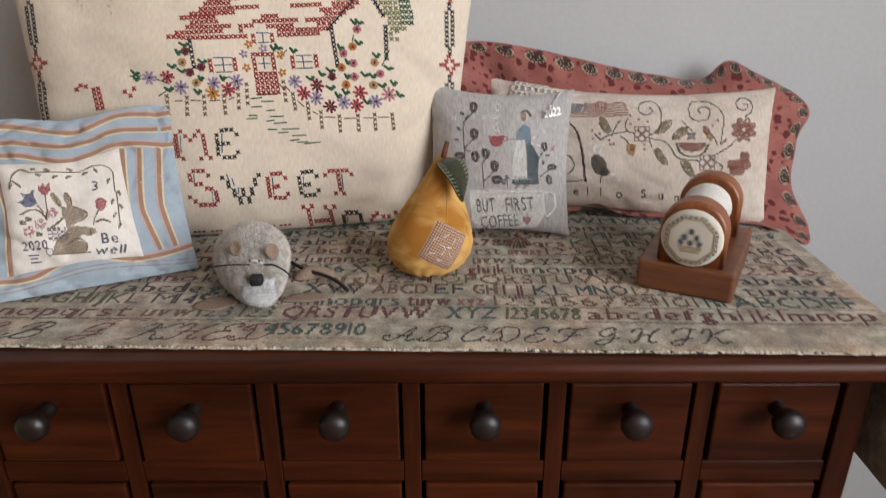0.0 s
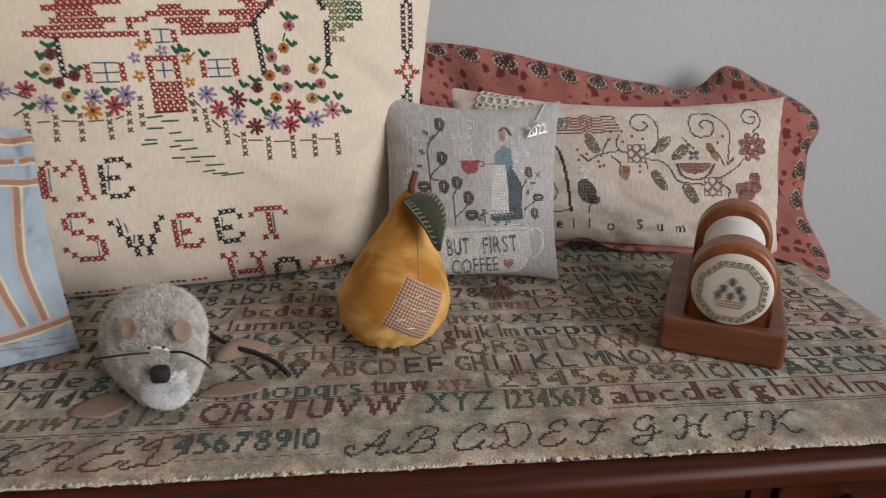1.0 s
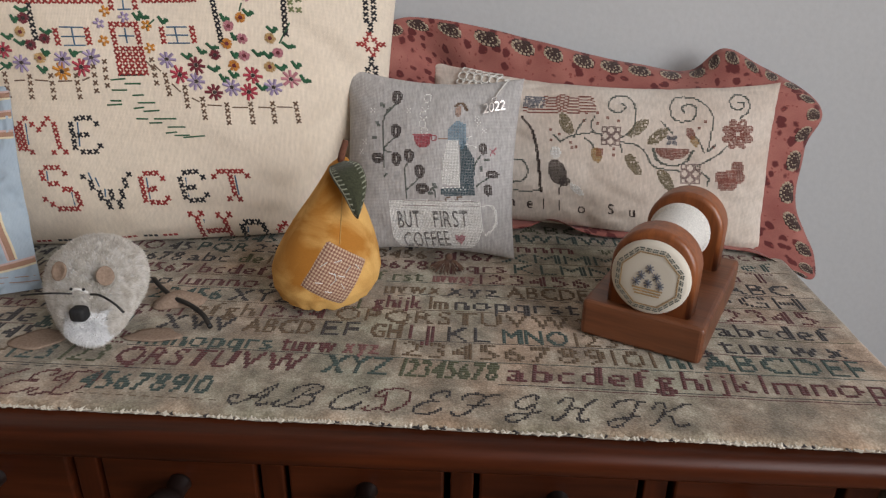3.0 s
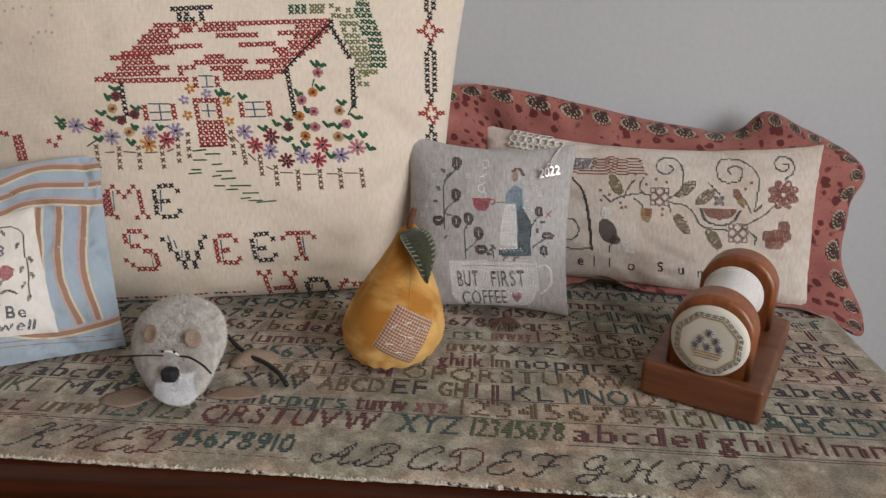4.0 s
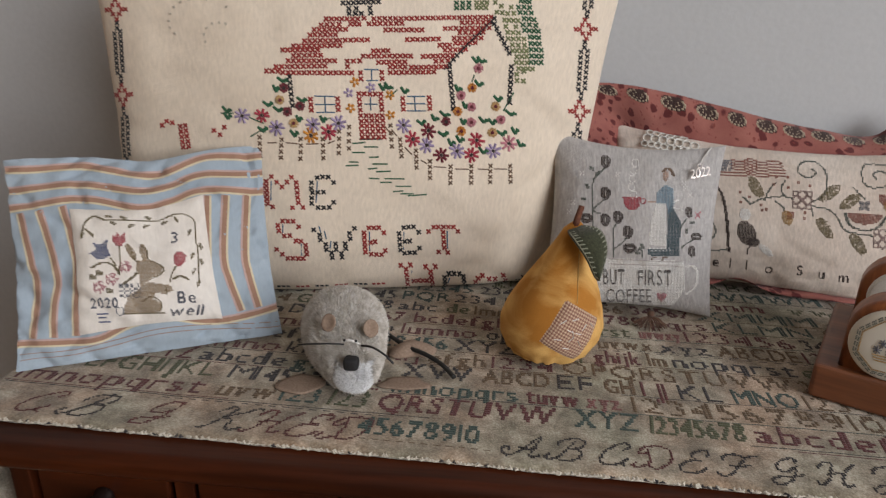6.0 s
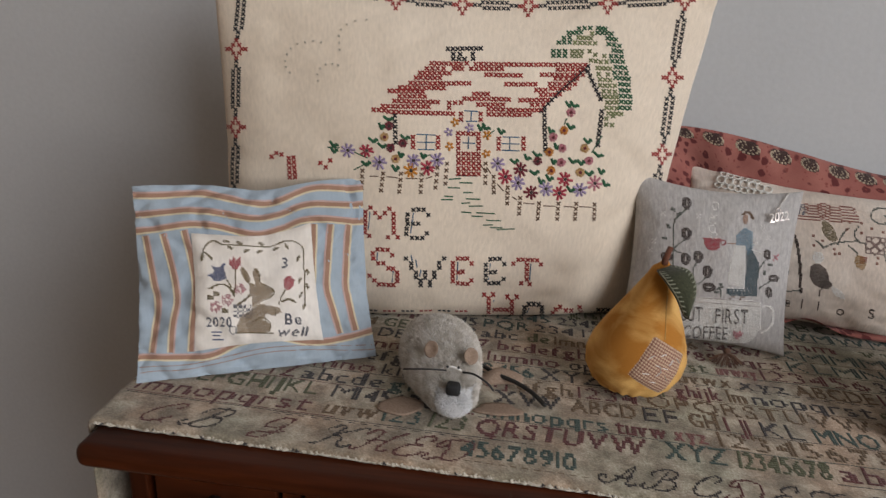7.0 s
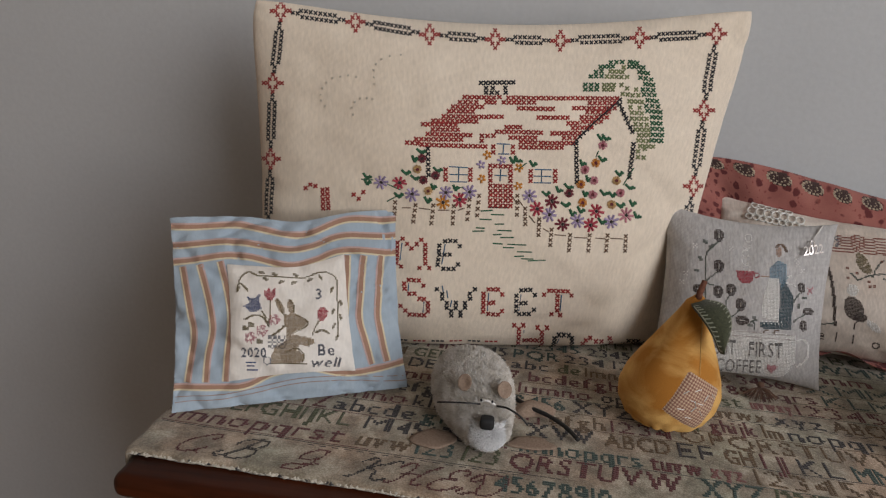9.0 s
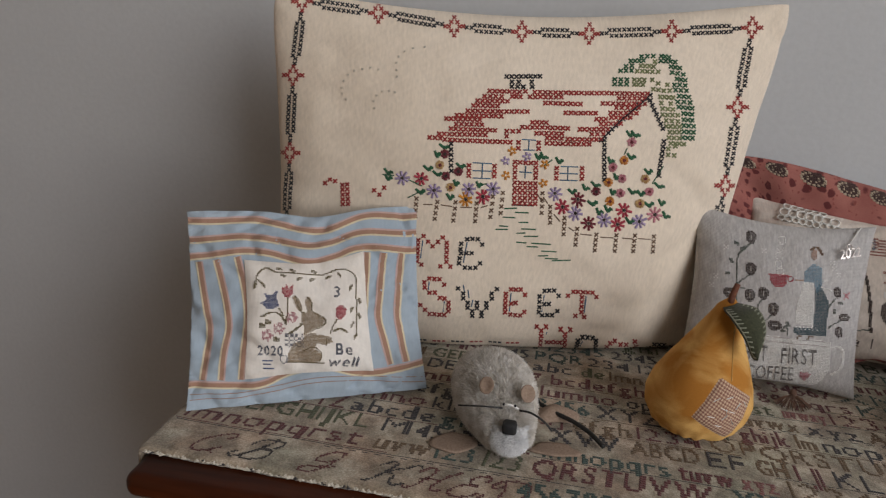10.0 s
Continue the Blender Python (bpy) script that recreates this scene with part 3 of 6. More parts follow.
on_big("embroidered_foliage", T_OLIVE, "1066,136>1088,137 1060,145>1086,146 1090,129 1096,146 1055,160>1072,160 1055,168>1070,168 1086,160 1096,166 1088,176>1106,178 1112,168>1116,178 "
       "1100,189>1122,190 1102,199 1118,200 1104,209>1122,210 1104,219>1130,220 1110,229>1130,230 1110,238>1132,239 1116,248>1132,248 1114,257>1132,258 1118,267>1140,268 1114,276 1126,272 1114,286>1124,287", "olive cross-stitched foliage")
on_big("embroidered_door", T_RED, "857,302>892,303 857,311 857,320 857,329 892,311 892,320 892,329 857,338>892,339 857,347>892,347 857,355>892,356 857,364>892,364 857,372>892,373 "
       "862,268 862,278 896,268 896,278", "red cross-stitched door")
on_big("embroidered_window", T_RED, "779,308 779,317 779,326 822,309 822,318 822,327")
on_big("embroidered_window", T_RED, "927,311 927,320 927,329 970,311 970,320 970,329")
Stitches(BIG_CHART).lines("785,303>819,305 785,317>819,318 786,330>817,331 802,303>801,331 934,308>964,309 932,320>964,321 932,332>964,333 946,308>946,333 "
                          "868,263>892,264 870,281>890,281 880,263>879,281 864,319>887,320 875,308>874,331", 2.2).emit("window_bars", T_BLUE, big, "blue stitched window bars")
PICKETS = ("690,368>688,397 726,372>722,400 757,372>754,402 793,373>791,402 820,362>817,395 837,356>834,388 904,356>904,388 "
          "918,378>919,404 943,396>942,422 965,413>963,440 998,423>996,449 1032,423>1030,450 1063,423>1061,450 1095,424>1094,450")
RAILS = ("702,377>718,377 732,377>752,379 765,380>786,380 800,380>812,376 905,362>914,373 925,390>936,402 "
          "950,411>960,417 970,422>991,424 1005,427>1028,428 1042,428>1060,429 1068,428>1090,429 895,357>905,372")
PATHWAY = ("840,381>862,380 858,387>882,388 838,395>860,396 865,404>882,404 832,410>848,411 826,416>848,416 870,415>896,416 862,423>878,422 "
          "875,428>900,427 862,438>880,439 888,439>922,440 880,445>900,445 905,452>932,453 900,461>918,460 912,465>935,466 924,469>957,468")
for run in PICKETS.split():
    on_big("fence_picket", T_BROWN, run, pitch=9.5, r=3.2, w=2.4)
for run in RAILS.split():
    Stitches(BIG_CHART).lines(run, 2.0).emit("fence_rail", T_BROWN, big)
for run in PATHWAY.split():
    Stitches(BIG_CHART).lines(run, 2.4).emit("path_stitch", T_GREEN, big)
Stitches(BIG_CHART).lines("852,375>890,376", 2.6).emit("doorstep", T_DARKBROWN, big)

DAISIES = ((T_LILAC, "lilac", "665,333 720,353 779,350 820,349 925,356 961,388 1010,398 1069,399 841,300 877,292"), (T_CRIMSON, "crimson", "698,333 803,362 939,378 1043,382 1033,405"),
           (T_WINE, "wine red", "965,366 984,404"), (T_ORANGE, "orange", "774,367 852,283 842,325 907,305 905,338"), (T_PINK, "pink", "1095,388"))
for m, word, places in DAISIES:
    for p in places.split():
        x, y = (float(q) for q in p.split(","))
        small = y < 345 and 830 < x < 910
        fl = Stitches(BIG_CHART).petals(x, y, 8 if small else 13, 5 if small else 8, 4.4, random.random()).emit("stitched_daisy", m, big, word + " satin-stitched daisy")
        if not small:
            Stitches(BIG_CHART).petals(x, y, 3, 5, 2.4, inner=0.0).emit("daisy_centre", T_DARKBROWN, fl)
ROSES = ((T_WINE, "wine red", "738,289 740,327 761,319 995,352"), (T_TAN, "tan", "730,308 748,347 1069,370 1077,328"), (T_ORANGE, "orange", "1041,297 1015,335 1019,368"),
         (T_PINK, "pink", "1053,266 1022,309 1038,328 1036,354 1084,350"))
for m, word, places in ROSES:
    for p in places.split():
        x, y = (float(q) for q in p.split(","))
        fl = Stitches(BIG_CHART).petals(x, y, 8, 15, 2.6, inner=0.35).emit("stitched_rose", m, big, word + " looped stitched rose")
        Stitches(BIG_CHART).petals(x, y, 3.2, 6, 2.6, inner=0.0).emit("rose_centre", T_WINE if m is not T_WINE else T_DARKBROWN, fl)
lv = Stitches(BIG_CHART)
for p in ("737,275 724,290 710,313 726,322 765,308 756,340 747,363 795,342 640,322 640,333 697,355 1016,297 1026,325 993,338 975,345 1022,353 1055,350 955,352 990,370 1000,385 1015,380 "
          "1052,398 1070,353 1085,370 1100,338 1082,315 1105,368 1112,388 1050,252 1058,252 1052,290 903,290 930,298 895,292").split():
    x, y = (float(q) for q in p.split(","))
    for a in (random.uniform(0.2, 0.9), random.uniform(1.6, 2.6)):
        for d in (-1.6, 1.6):
            lv.bar(x - d, y - d + 4, x + 9 * math.cos(a) + d, y - 9 * math.sin(a) + d + 4, 4.6, 0.0002, 0.0008)
lv.lines("630,328>652,329 676,336>700,347 675,367>695,357 1046,276>1041,288 1108,306>1088,337 795,342>810,340 905,308>920,296", 2.2)
lv.emit("stitched_leaves", T_GREEN, big, "dark green stitched leaves")

LETTERS = (
    ("M", T_RED, "703,430 711,439 719,447 728,439 736,431 743,440>743,473 694,437>692,475 700,480 733,481 750,481 686,444>684,474", "702,437>698,470"),
    ("E", T_BLACK, "768,441 778,433 787,432 796,433 804,442 767,450 768,457 766,466 765,475 777,457 786,457 775,482 784,483 793,483 801,475", "778,438>772,475"),
    ("S", T_RED, "714,503>732,503 740,512 706,510 707,518 715,526 724,526 733,535 741,536 748,543>748,557 700,548 708,556 716,563>741,564", "714,508>713,522 741,540>739,560"),
    ("W", T_BLACK, "764,519 773,527 773,535 781,543 781,551 789,557 789,564 797,543 797,551 805,558 805,564 813,543 813,550 822,535 822,527 831,519", "773,513>775,525 781,521>783,535 790,538>787,550"),
    ("E", T_RED, "846,527>845,556 855,519>871,519 879,527 855,542 863,541 854,560>871,562 878,556", "855,525>852,556"),
    ("E", T_BLACK, "904,530>903,557 912,521>929,521 937,530 912,543 920,543 909,563>926,563 935,556", "912,528>908,558"),
    ("T", T_RED, "953,530 962,523>995,524 1002,532 977,532>976,557 966,564 981,565", "984,530>981,560"),
    ("H", T_RED, "900,582 916,582 941,585 957,585 908,588>907,612 948,592>948,613 918,607>940,607", "917,590>915,608"),
    ("O", T_BLACK, "978,597>995,598 970,602>969,614 1001,602>1001,614", "978,603>974,612"),
    ("M", T_RED, "1033,602 1025,606 1043,608 1053,609 1067,603 1020,612 1070,612", ""),
    ("E", T_BLACK, "1090,613 1099,606>1116,607 1124,612", ""),
    ("H", T_RED, "533,342 541,336 550,339 570,345>572,378 617,355 626,362 634,351 562,346>563,378", ""),
)
for c, m, crosses, bars in LETTERS:
    st = Stitches(BIG_CHART).runs(crosses, 8.0, 3.4, 2.9)
    ob = st.emit("stitched_letter", m, big)
    if bars:
        Stitches(BIG_CHART).lines(bars, 2.2).emit("shadow_line", T_BLUE, ob)
# border of red flowers and black chains
FLOWERS = "489,32 619,51 750,73 863,81 976,83 1115,77 1248,70"
EDGES = [FLOWERS, "489,32 475,158 472,290 466,420", "1248,70 1228,205 1209,335 1190,455 1168,585"]


def chain(x0, y0, x1, y1):
    st, d = Stitches(BIG_CHART), math.hypot(x1 - x0, y1 - y0)
    ux, uy = (x1 - x0) / d, (y1 - y0) / d
    vx, vy = -uy, ux
    n = max(3, round((d - 64) / 8.0))
    for k in (21, 29, d - 29, d - 21):
        st.cross(x0 + ux * k, y0 + uy * k, 3.1, 2.6)
    for i in range(n):
        k = 36 + (d - 72) * i / (n - 1)
        for side in (-4.8, 4.8):
            st.cross(x0 + ux * k + vx * side + 0.35 * side * ux, y0 + uy * k + vy * side + 0.35 * side * uy, 3.1, 2.6)
    st.emit("border_chain", T_BLACK, big)


done = set()
for edge in EDGES:
    pts = [tuple(float(q) for q in p.split(",")) for p in edge.split()]
    for (x0, y0), (x1, y1) in zip(pts, pts[1:]):
        chain(x0, y0, x1, y1)
    for x, y in pts:
        if (x, y) not in done:
            done.add((x, y))
            st = Stitches(BIG_CHART)
            for dx, dy in ((0, -15), (0, 15), (-15, 0), (15, 0), (-5, -7), (5, -7), (-5, 7), (5, 7), (-9, 0), (9, 0)):
                st.cross(x + dx, y + dy, 3.2, 2.7)
            st.emit("border_flower", T_RED, big)
for k, x in enumerate((658, 690, 722, 754, 786, 818, 848)):
    Stitches(BIG_CHART).lines("%d,608>%d,608 %d,608>%d,608 %d,608>%d,608" % (x, x + 6, x + 8, x + 14, x + 16, x + 22), 3.2).emit("border_dash", (T_RED, T_BLACK)[k % 2], big)
Stitches(BIG_CHART).runs("565,200 558,190 557,180 560,168 567,158 578,150 592,147 606,145 620,148 653,160 652,148 651,136 655,125 665,116 680,110 700,108 615,215 613,203 618,193 628,186 640,185 650,187",
                         r=1.7, w=0.8).emit("faint_cloud", T_FAINT, big, "faint grey stitched cloud outline")

# coffee picture on the grey cushion
G = 2.7


def on_grey(name, material, label="", parent=None):
    st = Stitches(GREY_CHART)
    return st, lambda: st.emit(name, material, parent or grey, label)


st, end = on_grey("stitched_mug", T_WHITE, "white cross-stitched mug")
st.poly("1033,386 1200,392 1198,445 1188,463 1172,475 1120,475 1078,472 1046,468 1035,452", G, gap=0.84)
st.stroke("1201,402 1214,401 1221,412 1221,430 1214,443 1200,453", 2.2, 2)
mug = end()
Stitches(GREY_CHART).lines("1060,388>1198,394 1060,397>1198,402", 1.0, 4).emit("rim_line", T_MAUVE, mug)


class Raised:
    """The same chart, a little higher, for stitches over stitches."""

    def __init__(self, chart, up):
        self.chart, self.up = chart, up

    def at(self, x, y, lift):
        return self.chart.at(x, y, lift + self.up)


HIGH = Raised(GREY_CHART, 0.0009)
for word, x, y, high, wide in (("BUT", 1049, 434, 28, 42), ("FIRST", 1113, 436, 28, 66), ("COFFEE", 1054, 467, 25, 86)):
    Stitches(HIGH).text(word, x, y, high, 1.9, width=wide, dot=0.31).emit("stitched_word", T_DARKBROWN, mug, "dark backstitched word")
Stitches(HIGH).poly("1146,452 1150,449 1155,453 1160,450 1166,453 1163,460 1155,467 1148,460", 2.4).emit("stitched_heart", T_PINK, mug)
st, end = on_grey("stitched_skirt", T_TEAL, "deep teal stitched skirt")
st.poly("1177,284 1193,318 1191,383 1130,381 1132,368 1167,369 1169,300", G)
end()
st, end = on_grey("stitched_apron", T_WHITE)
st.poly("1148,284 1166,282 1167,366 1133,362 1138,318", G, gap=0.82)
for k in range(6):
    st.cell(1136 + k * 7, 368, 1.3).cell(1139 + k * 7, 372, 1.3)
st.stroke("1180,282 1190,277", 2.0).stroke("1178,292 1190,294 1198,298", 2.0)
end()
st, end = on_grey("stitched_bodice", T_SKY)
st.poly("1150,264 1164,248 1180,256 1183,284 1172,304 1167,284 1150,284", G)
end()
st, end = on_grey("stitched_head", T_SKIN)
st.oval(1167, 232, 6, 10, G).stroke("1132,280 1148,281", 2.4)
end()
st, end = on_grey("stitched_hair", T_BROWN)
st.stroke("1160,224 1168,218 1176,222 1180,232", 2.6, 2).stroke("1138,390 1142,384 1148,386", 2.6).stroke("1158,390 1162,384 1168,386", 2.6)
end()
st, end = on_grey("stitched_cup", T_CRIMSON, "red stitched coffee cup")
st.poly("1086,273 1119,273 1116,290 1108,297 1096,296 1089,287", G).oval(1123, 279, 6, 6, 2.2, hole=0.4)
end()
st, end = on_grey("stitched_steam", T_WHITE)
for x, y in ((1110, 208), (1107, 222), (1104, 238), (1103, 253), (1106, 267)):
    st.oval(x, y, 7, 8, 2.2, hole=0.5, keep=0.8)
for x, y in ((1010, 228), (1077, 230), (993, 283), (986, 300), (1200, 246), (1212, 268), (1203, 256)):
    for dx, dy in ((0, 0), (-3, -3), (3, -3), (-3, 3), (3, 3)):
        st.cell(x + dx, y + dy, 1.0)
end()
for x, y, a in ((1055, 206, 90), (1054, 265, 90), (1053, 315, 90), (1077, 310, 90), (1095, 338, 90), (1098, 368, 0), (1209, 300, 90), (1221, 346, 0), (1213, 373, 90), (1018, 312, 0)):
    rx = 13 if x < 1100 else 11
    bean = Stitches(GREY_CHART).oval(x, y, rx, 9.5 if x < 1100 else 7.5, G, a, 0.0).emit("stitched_bean", T_DARKBROWN, grey)
    c, s = 5 * math.cos(radians(a)), 5 * math.sin(radians(a))
    Stitches(GREY_CHART).bar(x - c, y - s, x + c, y + s, 1.5).emit("bean_line", T_WHITE, bean)
st, end = on_grey("stitched_stems", T_MOSS, "grey-green stitched stems and leaves")
for line in ("1053,218 1037,234 1030,252 1030,330", "1052,276 1031,296 1044,304", "1075,321 1068,336 1068,386", "1092,350 1082,360 1068,370", "1205,311 1196,325 1192,336", "1214,352 1200,362 1194,368",
             "1110,376 1118,368 1122,384", "1030,345 1034,340"):
    st.stroke(line, 2.4)
for x, y, a in ((1029, 219, 30), (1040, 228, -30), (1020, 252, 60), (1013, 276, -20), (1121, 364, 60), (1113, 377, 20), (1214, 320, 20), (1204, 336, 70)):
    st.oval(x, y, 6, 3.2, 2.4, a)
end()
st, end = on_grey("stitched_sprig", T_PINK)
st.stroke("1220,312 1226,304 1231,298", 2.2).stroke("1222,302 1228,310", 2.2)
end()

# flowers, bird and flag on the long cushion
L = 2.1


def on_long(name, material, label=""):
    st = Stitches(LONG_CHART)
    return st, lambda: st.emit(name, material, longp, label)


st, end = on_long("stitched_flag_stripes", T_RUSSET, "faded red and white stitched flag")
for k in range(6):
    y = 183 + 4.3 * k
    x0 = 1036 if k < 4 else 1006
    st.stroke("%d,%g 1050,%g 1062,%g 1078,%g 1095,%g %d,%g" % (x0, y, y + 2, y - 2, y + 2, y - 1, 1108 + k, y + 2 - k * 0.5), L)
end()
st, end = on_long("stitched_flag_corner", T_SLATE)
st.poly("1006,182 1036,183 1036,200 1004,199", L, keep=0.85)
end()
st, end = on_long("stitched_flagpole", T_DARKBROWN)
st.stroke("1003,213 1018,230 1027,258 1032,290 1035,322", L, 2)
end()
st, end = on_long("stitched_vines", T_MOSS, "grey-green stitched vines and spirals")
for line in ("1150,240 1166,228 1170,206 1163,186 1146,180 1132,186 1132,199 1146,204 1155,196 1148,191", "1274,256 1278,240 1280,206 1266,188 1244,180 1222,183 1220,204 1233,213 1252,210 1256,196 1246,189 1235,194 1240,203",
             "1318,208 1330,196 1328,180 1312,174 1303,182 1307,193 1320,194 1323,186 1315,184", "1062,250 1078,240 1108,234 1124,237", "1150,246 1174,250 1188,262 1200,279 1238,285",
             "1262,277 1288,262 1304,246", "1276,304 1278,294 1268,286", "1150,250 1154,262", "1270,258 1262,240 1254,232", "1098,242 1108,250 1112,256", "1082,242 1090,224 1098,214", "1110,232 1106,222 1112,208", "1062,248 1052,238",
             "1034,318 1012,322 994,318", "994,308 1010,304 1016,290 1008,276 994,274", "1208,214 1226,232", "1276,256 1282,250 1286,246"):
    st.stroke(line, L)
end()
st, end = on_long("stitched_leaves", T_KHAKI, "olive stitched leaves")
for x, y, a in ((1070, 222, 60), (1175, 225, -42), (1204, 236, -40), (1170, 277, 55), (1217, 298, 58)):
    st.oval(x, y, 18, 8.5, L, a, keep=0.93)
end()
for x, y in ((1136, 238), (1252, 288)):
    st, end = on_long("stitched_blossom", T_MAUVE)
    for dx, dy in ((-8, 0), (8, 0), (0, -8), (0, 8)):
        st.oval(x + dx, y + dy, 7.5, 7.5, L, 0, 0.22)
    st.oval(x, y, 4, 4, L)
    for dx, dy in ((-10, -10), (10, -10), (-10, 10), (10, 10)):
        st.oval(x + dx, y + dy, 5, 5, L, 0, 0.3)
    end()
st, end = on_long("stitched_blossom", T_RUSSET, "large russet stitched flower")
for k in range(8):
    a = k * 45 + 22
    st.oval(1316 + 13 * math.cos(radians(a)), 230 + 13 * math.sin(radians(a)), 10.5, 6.0, L, a, 0.0, keep=0.93)
end()
st, end = on_long("stitched_blossom", T_RUSSET)
for dx, dy in ((0, 0), (-12, 2), (10, -12), (12, 2), (2, 12), (-8, 12)):
    st.oval(1307 + dx, 290 + dy, 9, 9, L)
end()
st, end = on_long("stitched_melon", T_RUSSET, "red stitched melon slice")
st.fill(lambda x, y: y > 253 and ((x - 1225) / 25) ** 2 + ((y - 254) / 15) ** 2 < 1, 1200, 1250, 250, 272, L)
end()
st, end = on_long("melon_rind", T_MOSS)
st.stroke("1196,254 1204,270 1225,278 1245,270 1254,254", L, 2)
end()
st, end = on_long("stitched_bird", T_DARKBROWN, "dark stitched bird with white head")
st.oval(1060, 292, 19, 13, L, 62).oval(1070, 305, 9, 7, L).stroke("1064,312 1062,324", L)
end()
st, end = on_long("bird_head", T_WHITE)
st.oval(1056, 264, 8, 9, L).oval(1088, 316, 13, 5, L, 40)
end()
st, end = on_long("stitched_buds", T_OCHRE, "ochre and russet stitched buds")
st.oval(1116, 266, 11, 7.5, L, 65).oval(1256, 242, 9, 5, L, 65)
end()
st, end = on_long("bud_tips", T_RUSSET)
st.oval(1120, 262, 6, 6, L).oval(1250, 230, 9, 6, L, 70)
for x, y in ((1048, 231), (1049, 247), (1061, 238), (1078, 250), (1080, 257), (1086, 256), (1099, 205), (1096, 216), (1115, 205), (1116, 220), (1141, 257), (1141, 265), (1146, 216), (1130, 212), (1262, 222), (1270, 213), (1283, 250)):
    st.oval(x, y, 3.2, 3.2, L)
end()
st, end = on_long("stitched_star", T_SLATE)
for k in range(4):
    a = radians(90 * k + 45)
    st.oval(1224 + 5.5 * math.cos(a), 241 + 5.5 * math.sin(a), 4.5, 3, 1.8, 90 * k + 45)
end()
for c, x, y in (("h", 990, 343), ("e", 1016, 345), ("l", 1040, 346), ("l", 1063, 347), ("o", 1091, 350), ("S", 1135, 350), ("u", 1166, 353), ("m", 1194, 356)):
    Stitches(LONG_CHART).text(c, x, y, 15, 1.7).emit("stitched_letter", T_DARKBROWN, longp)

# rabbit panel and stripes on the blue cushion
def ribbon(chart, points, off, wide, name, material, parent, up=0.0004, n=14):
    p = spline([tuple(float(q) for q in a.split(",")) for a in points.split()], n)
    vs, f, uv, run = [], [], [], 0.0
    for i, q in enumerate(p):
        d = p[min(i + 1, len(p) - 1)] - p[max(i - 1, 0)]
        d = d / np.linalg.norm(d)
        e = np.array((-d[1], d[0]))
        for k in (-1, 0, 1):
            r = q + e * (off + k * wide / 2)
            vs.append(chart.at(r[0], r[1], up + (0.0002 if k == 0 else 0)))
            uv.append((run, k * wide * 0.0003))
        run += 0.003
        if i:
            a = len(vs) - 6
            f += [(a, a + 1, a + 4, a + 3), (a + 1, a + 2, a + 5, a + 4)]
    return obj(name, vs, [q[::-1] for q in f], material, parent, "", True, uv)


M_STRIPE_BROWN = cloth("brown_woven_stripe", (0.40, 0.235, 0.165), None, 0.0008, 0.1)
M_STRIPE_PINK = cloth("pink_woven_stripe", (0.60, 0.42, 0.38), None, 0.0008, 0.1)
M_STRIPE_CREAM = cloth("cream_woven_stripe", (0.74, 0.64, 0.44), None, 0.0008, 0.1)
for pts, side in (("286,413 400,409 450,417 500,423 545,419 610,399 705,398", 1), ("286,447 380,438 450,445 500,450 545,443 600,428 705,426", 1), ("288,477 380,463 430,466 500,478 550,468 600,454 705,456", 1),
                  ("316,482 326,540 336,600 331,640 325,687", 1), ("346,477 362,540 369,590 361,640 357,687", 1), ("382,472 396,530 401,580 396,630 392,685", 1),
                  ("606,462 604,540 604,590 612,656", -1), ("634,462 628,560 635,600 651,652", -1), ("666,460 660,550 664,590 677,646", -1), ("292,694 380,695 430,690 480,668 540,659 612,668 712,646", 1)):
    rb = ribbon(STRIPE_CHART, pts, 0, 7.2, "woven_stripe", M_STRIPE_BROWN, stripe)
    ribbon(STRIPE_CHART, pts, -5.1 * side, 3.0, "pink_edge", M_STRIPE_PINK, rb)
    ribbon(STRIPE_CHART, pts, 5.1 * side, 3.0, "cream_edge", M_STRIPE_CREAM, rb)
for pts in ("303,712 380,708 450,694 540,676 705,672", "303,722 380,716 450,702 540,684 710,680"):
    ribbon(STRIPE_CHART, pts, 0, 1.2, "hem_line", M_STRIPE_BROWN, stripe)
vs, f, uv = [], [], []
N = 40
for j in range(N + 1):
    for i in range(N + 1):
        a, b = i / N, j / N
        x = (1 - b) * (394 + 206 * a) + b * (398 + 223 * a) + 5 * math.sin(math.pi * b) * (1 - a) - 2 * math.sin(math.pi * b) * a
        y = (1 - a) * (478 + 206 * b) + a * (461 + 203 * b) + math.sin(math.pi * a) * (12 * (1 - b) - 5 * b)
        rim = min(a, b, 1 - a, 1 - b)
        vs.append(STRIPE_CHART.at(x, y, 0.0012 + 0.0028 * min(1.0, rim * 10) ** 0.5))
        uv.append((a * 0.1, b * 0.1))
for j in range(N):
    for i in range(N):
        k = j * (N + 1) + i
        f.append((k, k + N + 1, k + N + 2, k + 1))
panel = obj("picture_panel", vs, f, M_WHITE, stripe, "white cross-stitch panel with a brown rabbit", True, uv)
PANEL = Raised(STRIPE_CHART, 0.0042)
R = 2.2


def on_panel(name, material):
    st = Stitches(PANEL)
    return st, lambda: st.emit(name, material, panel)


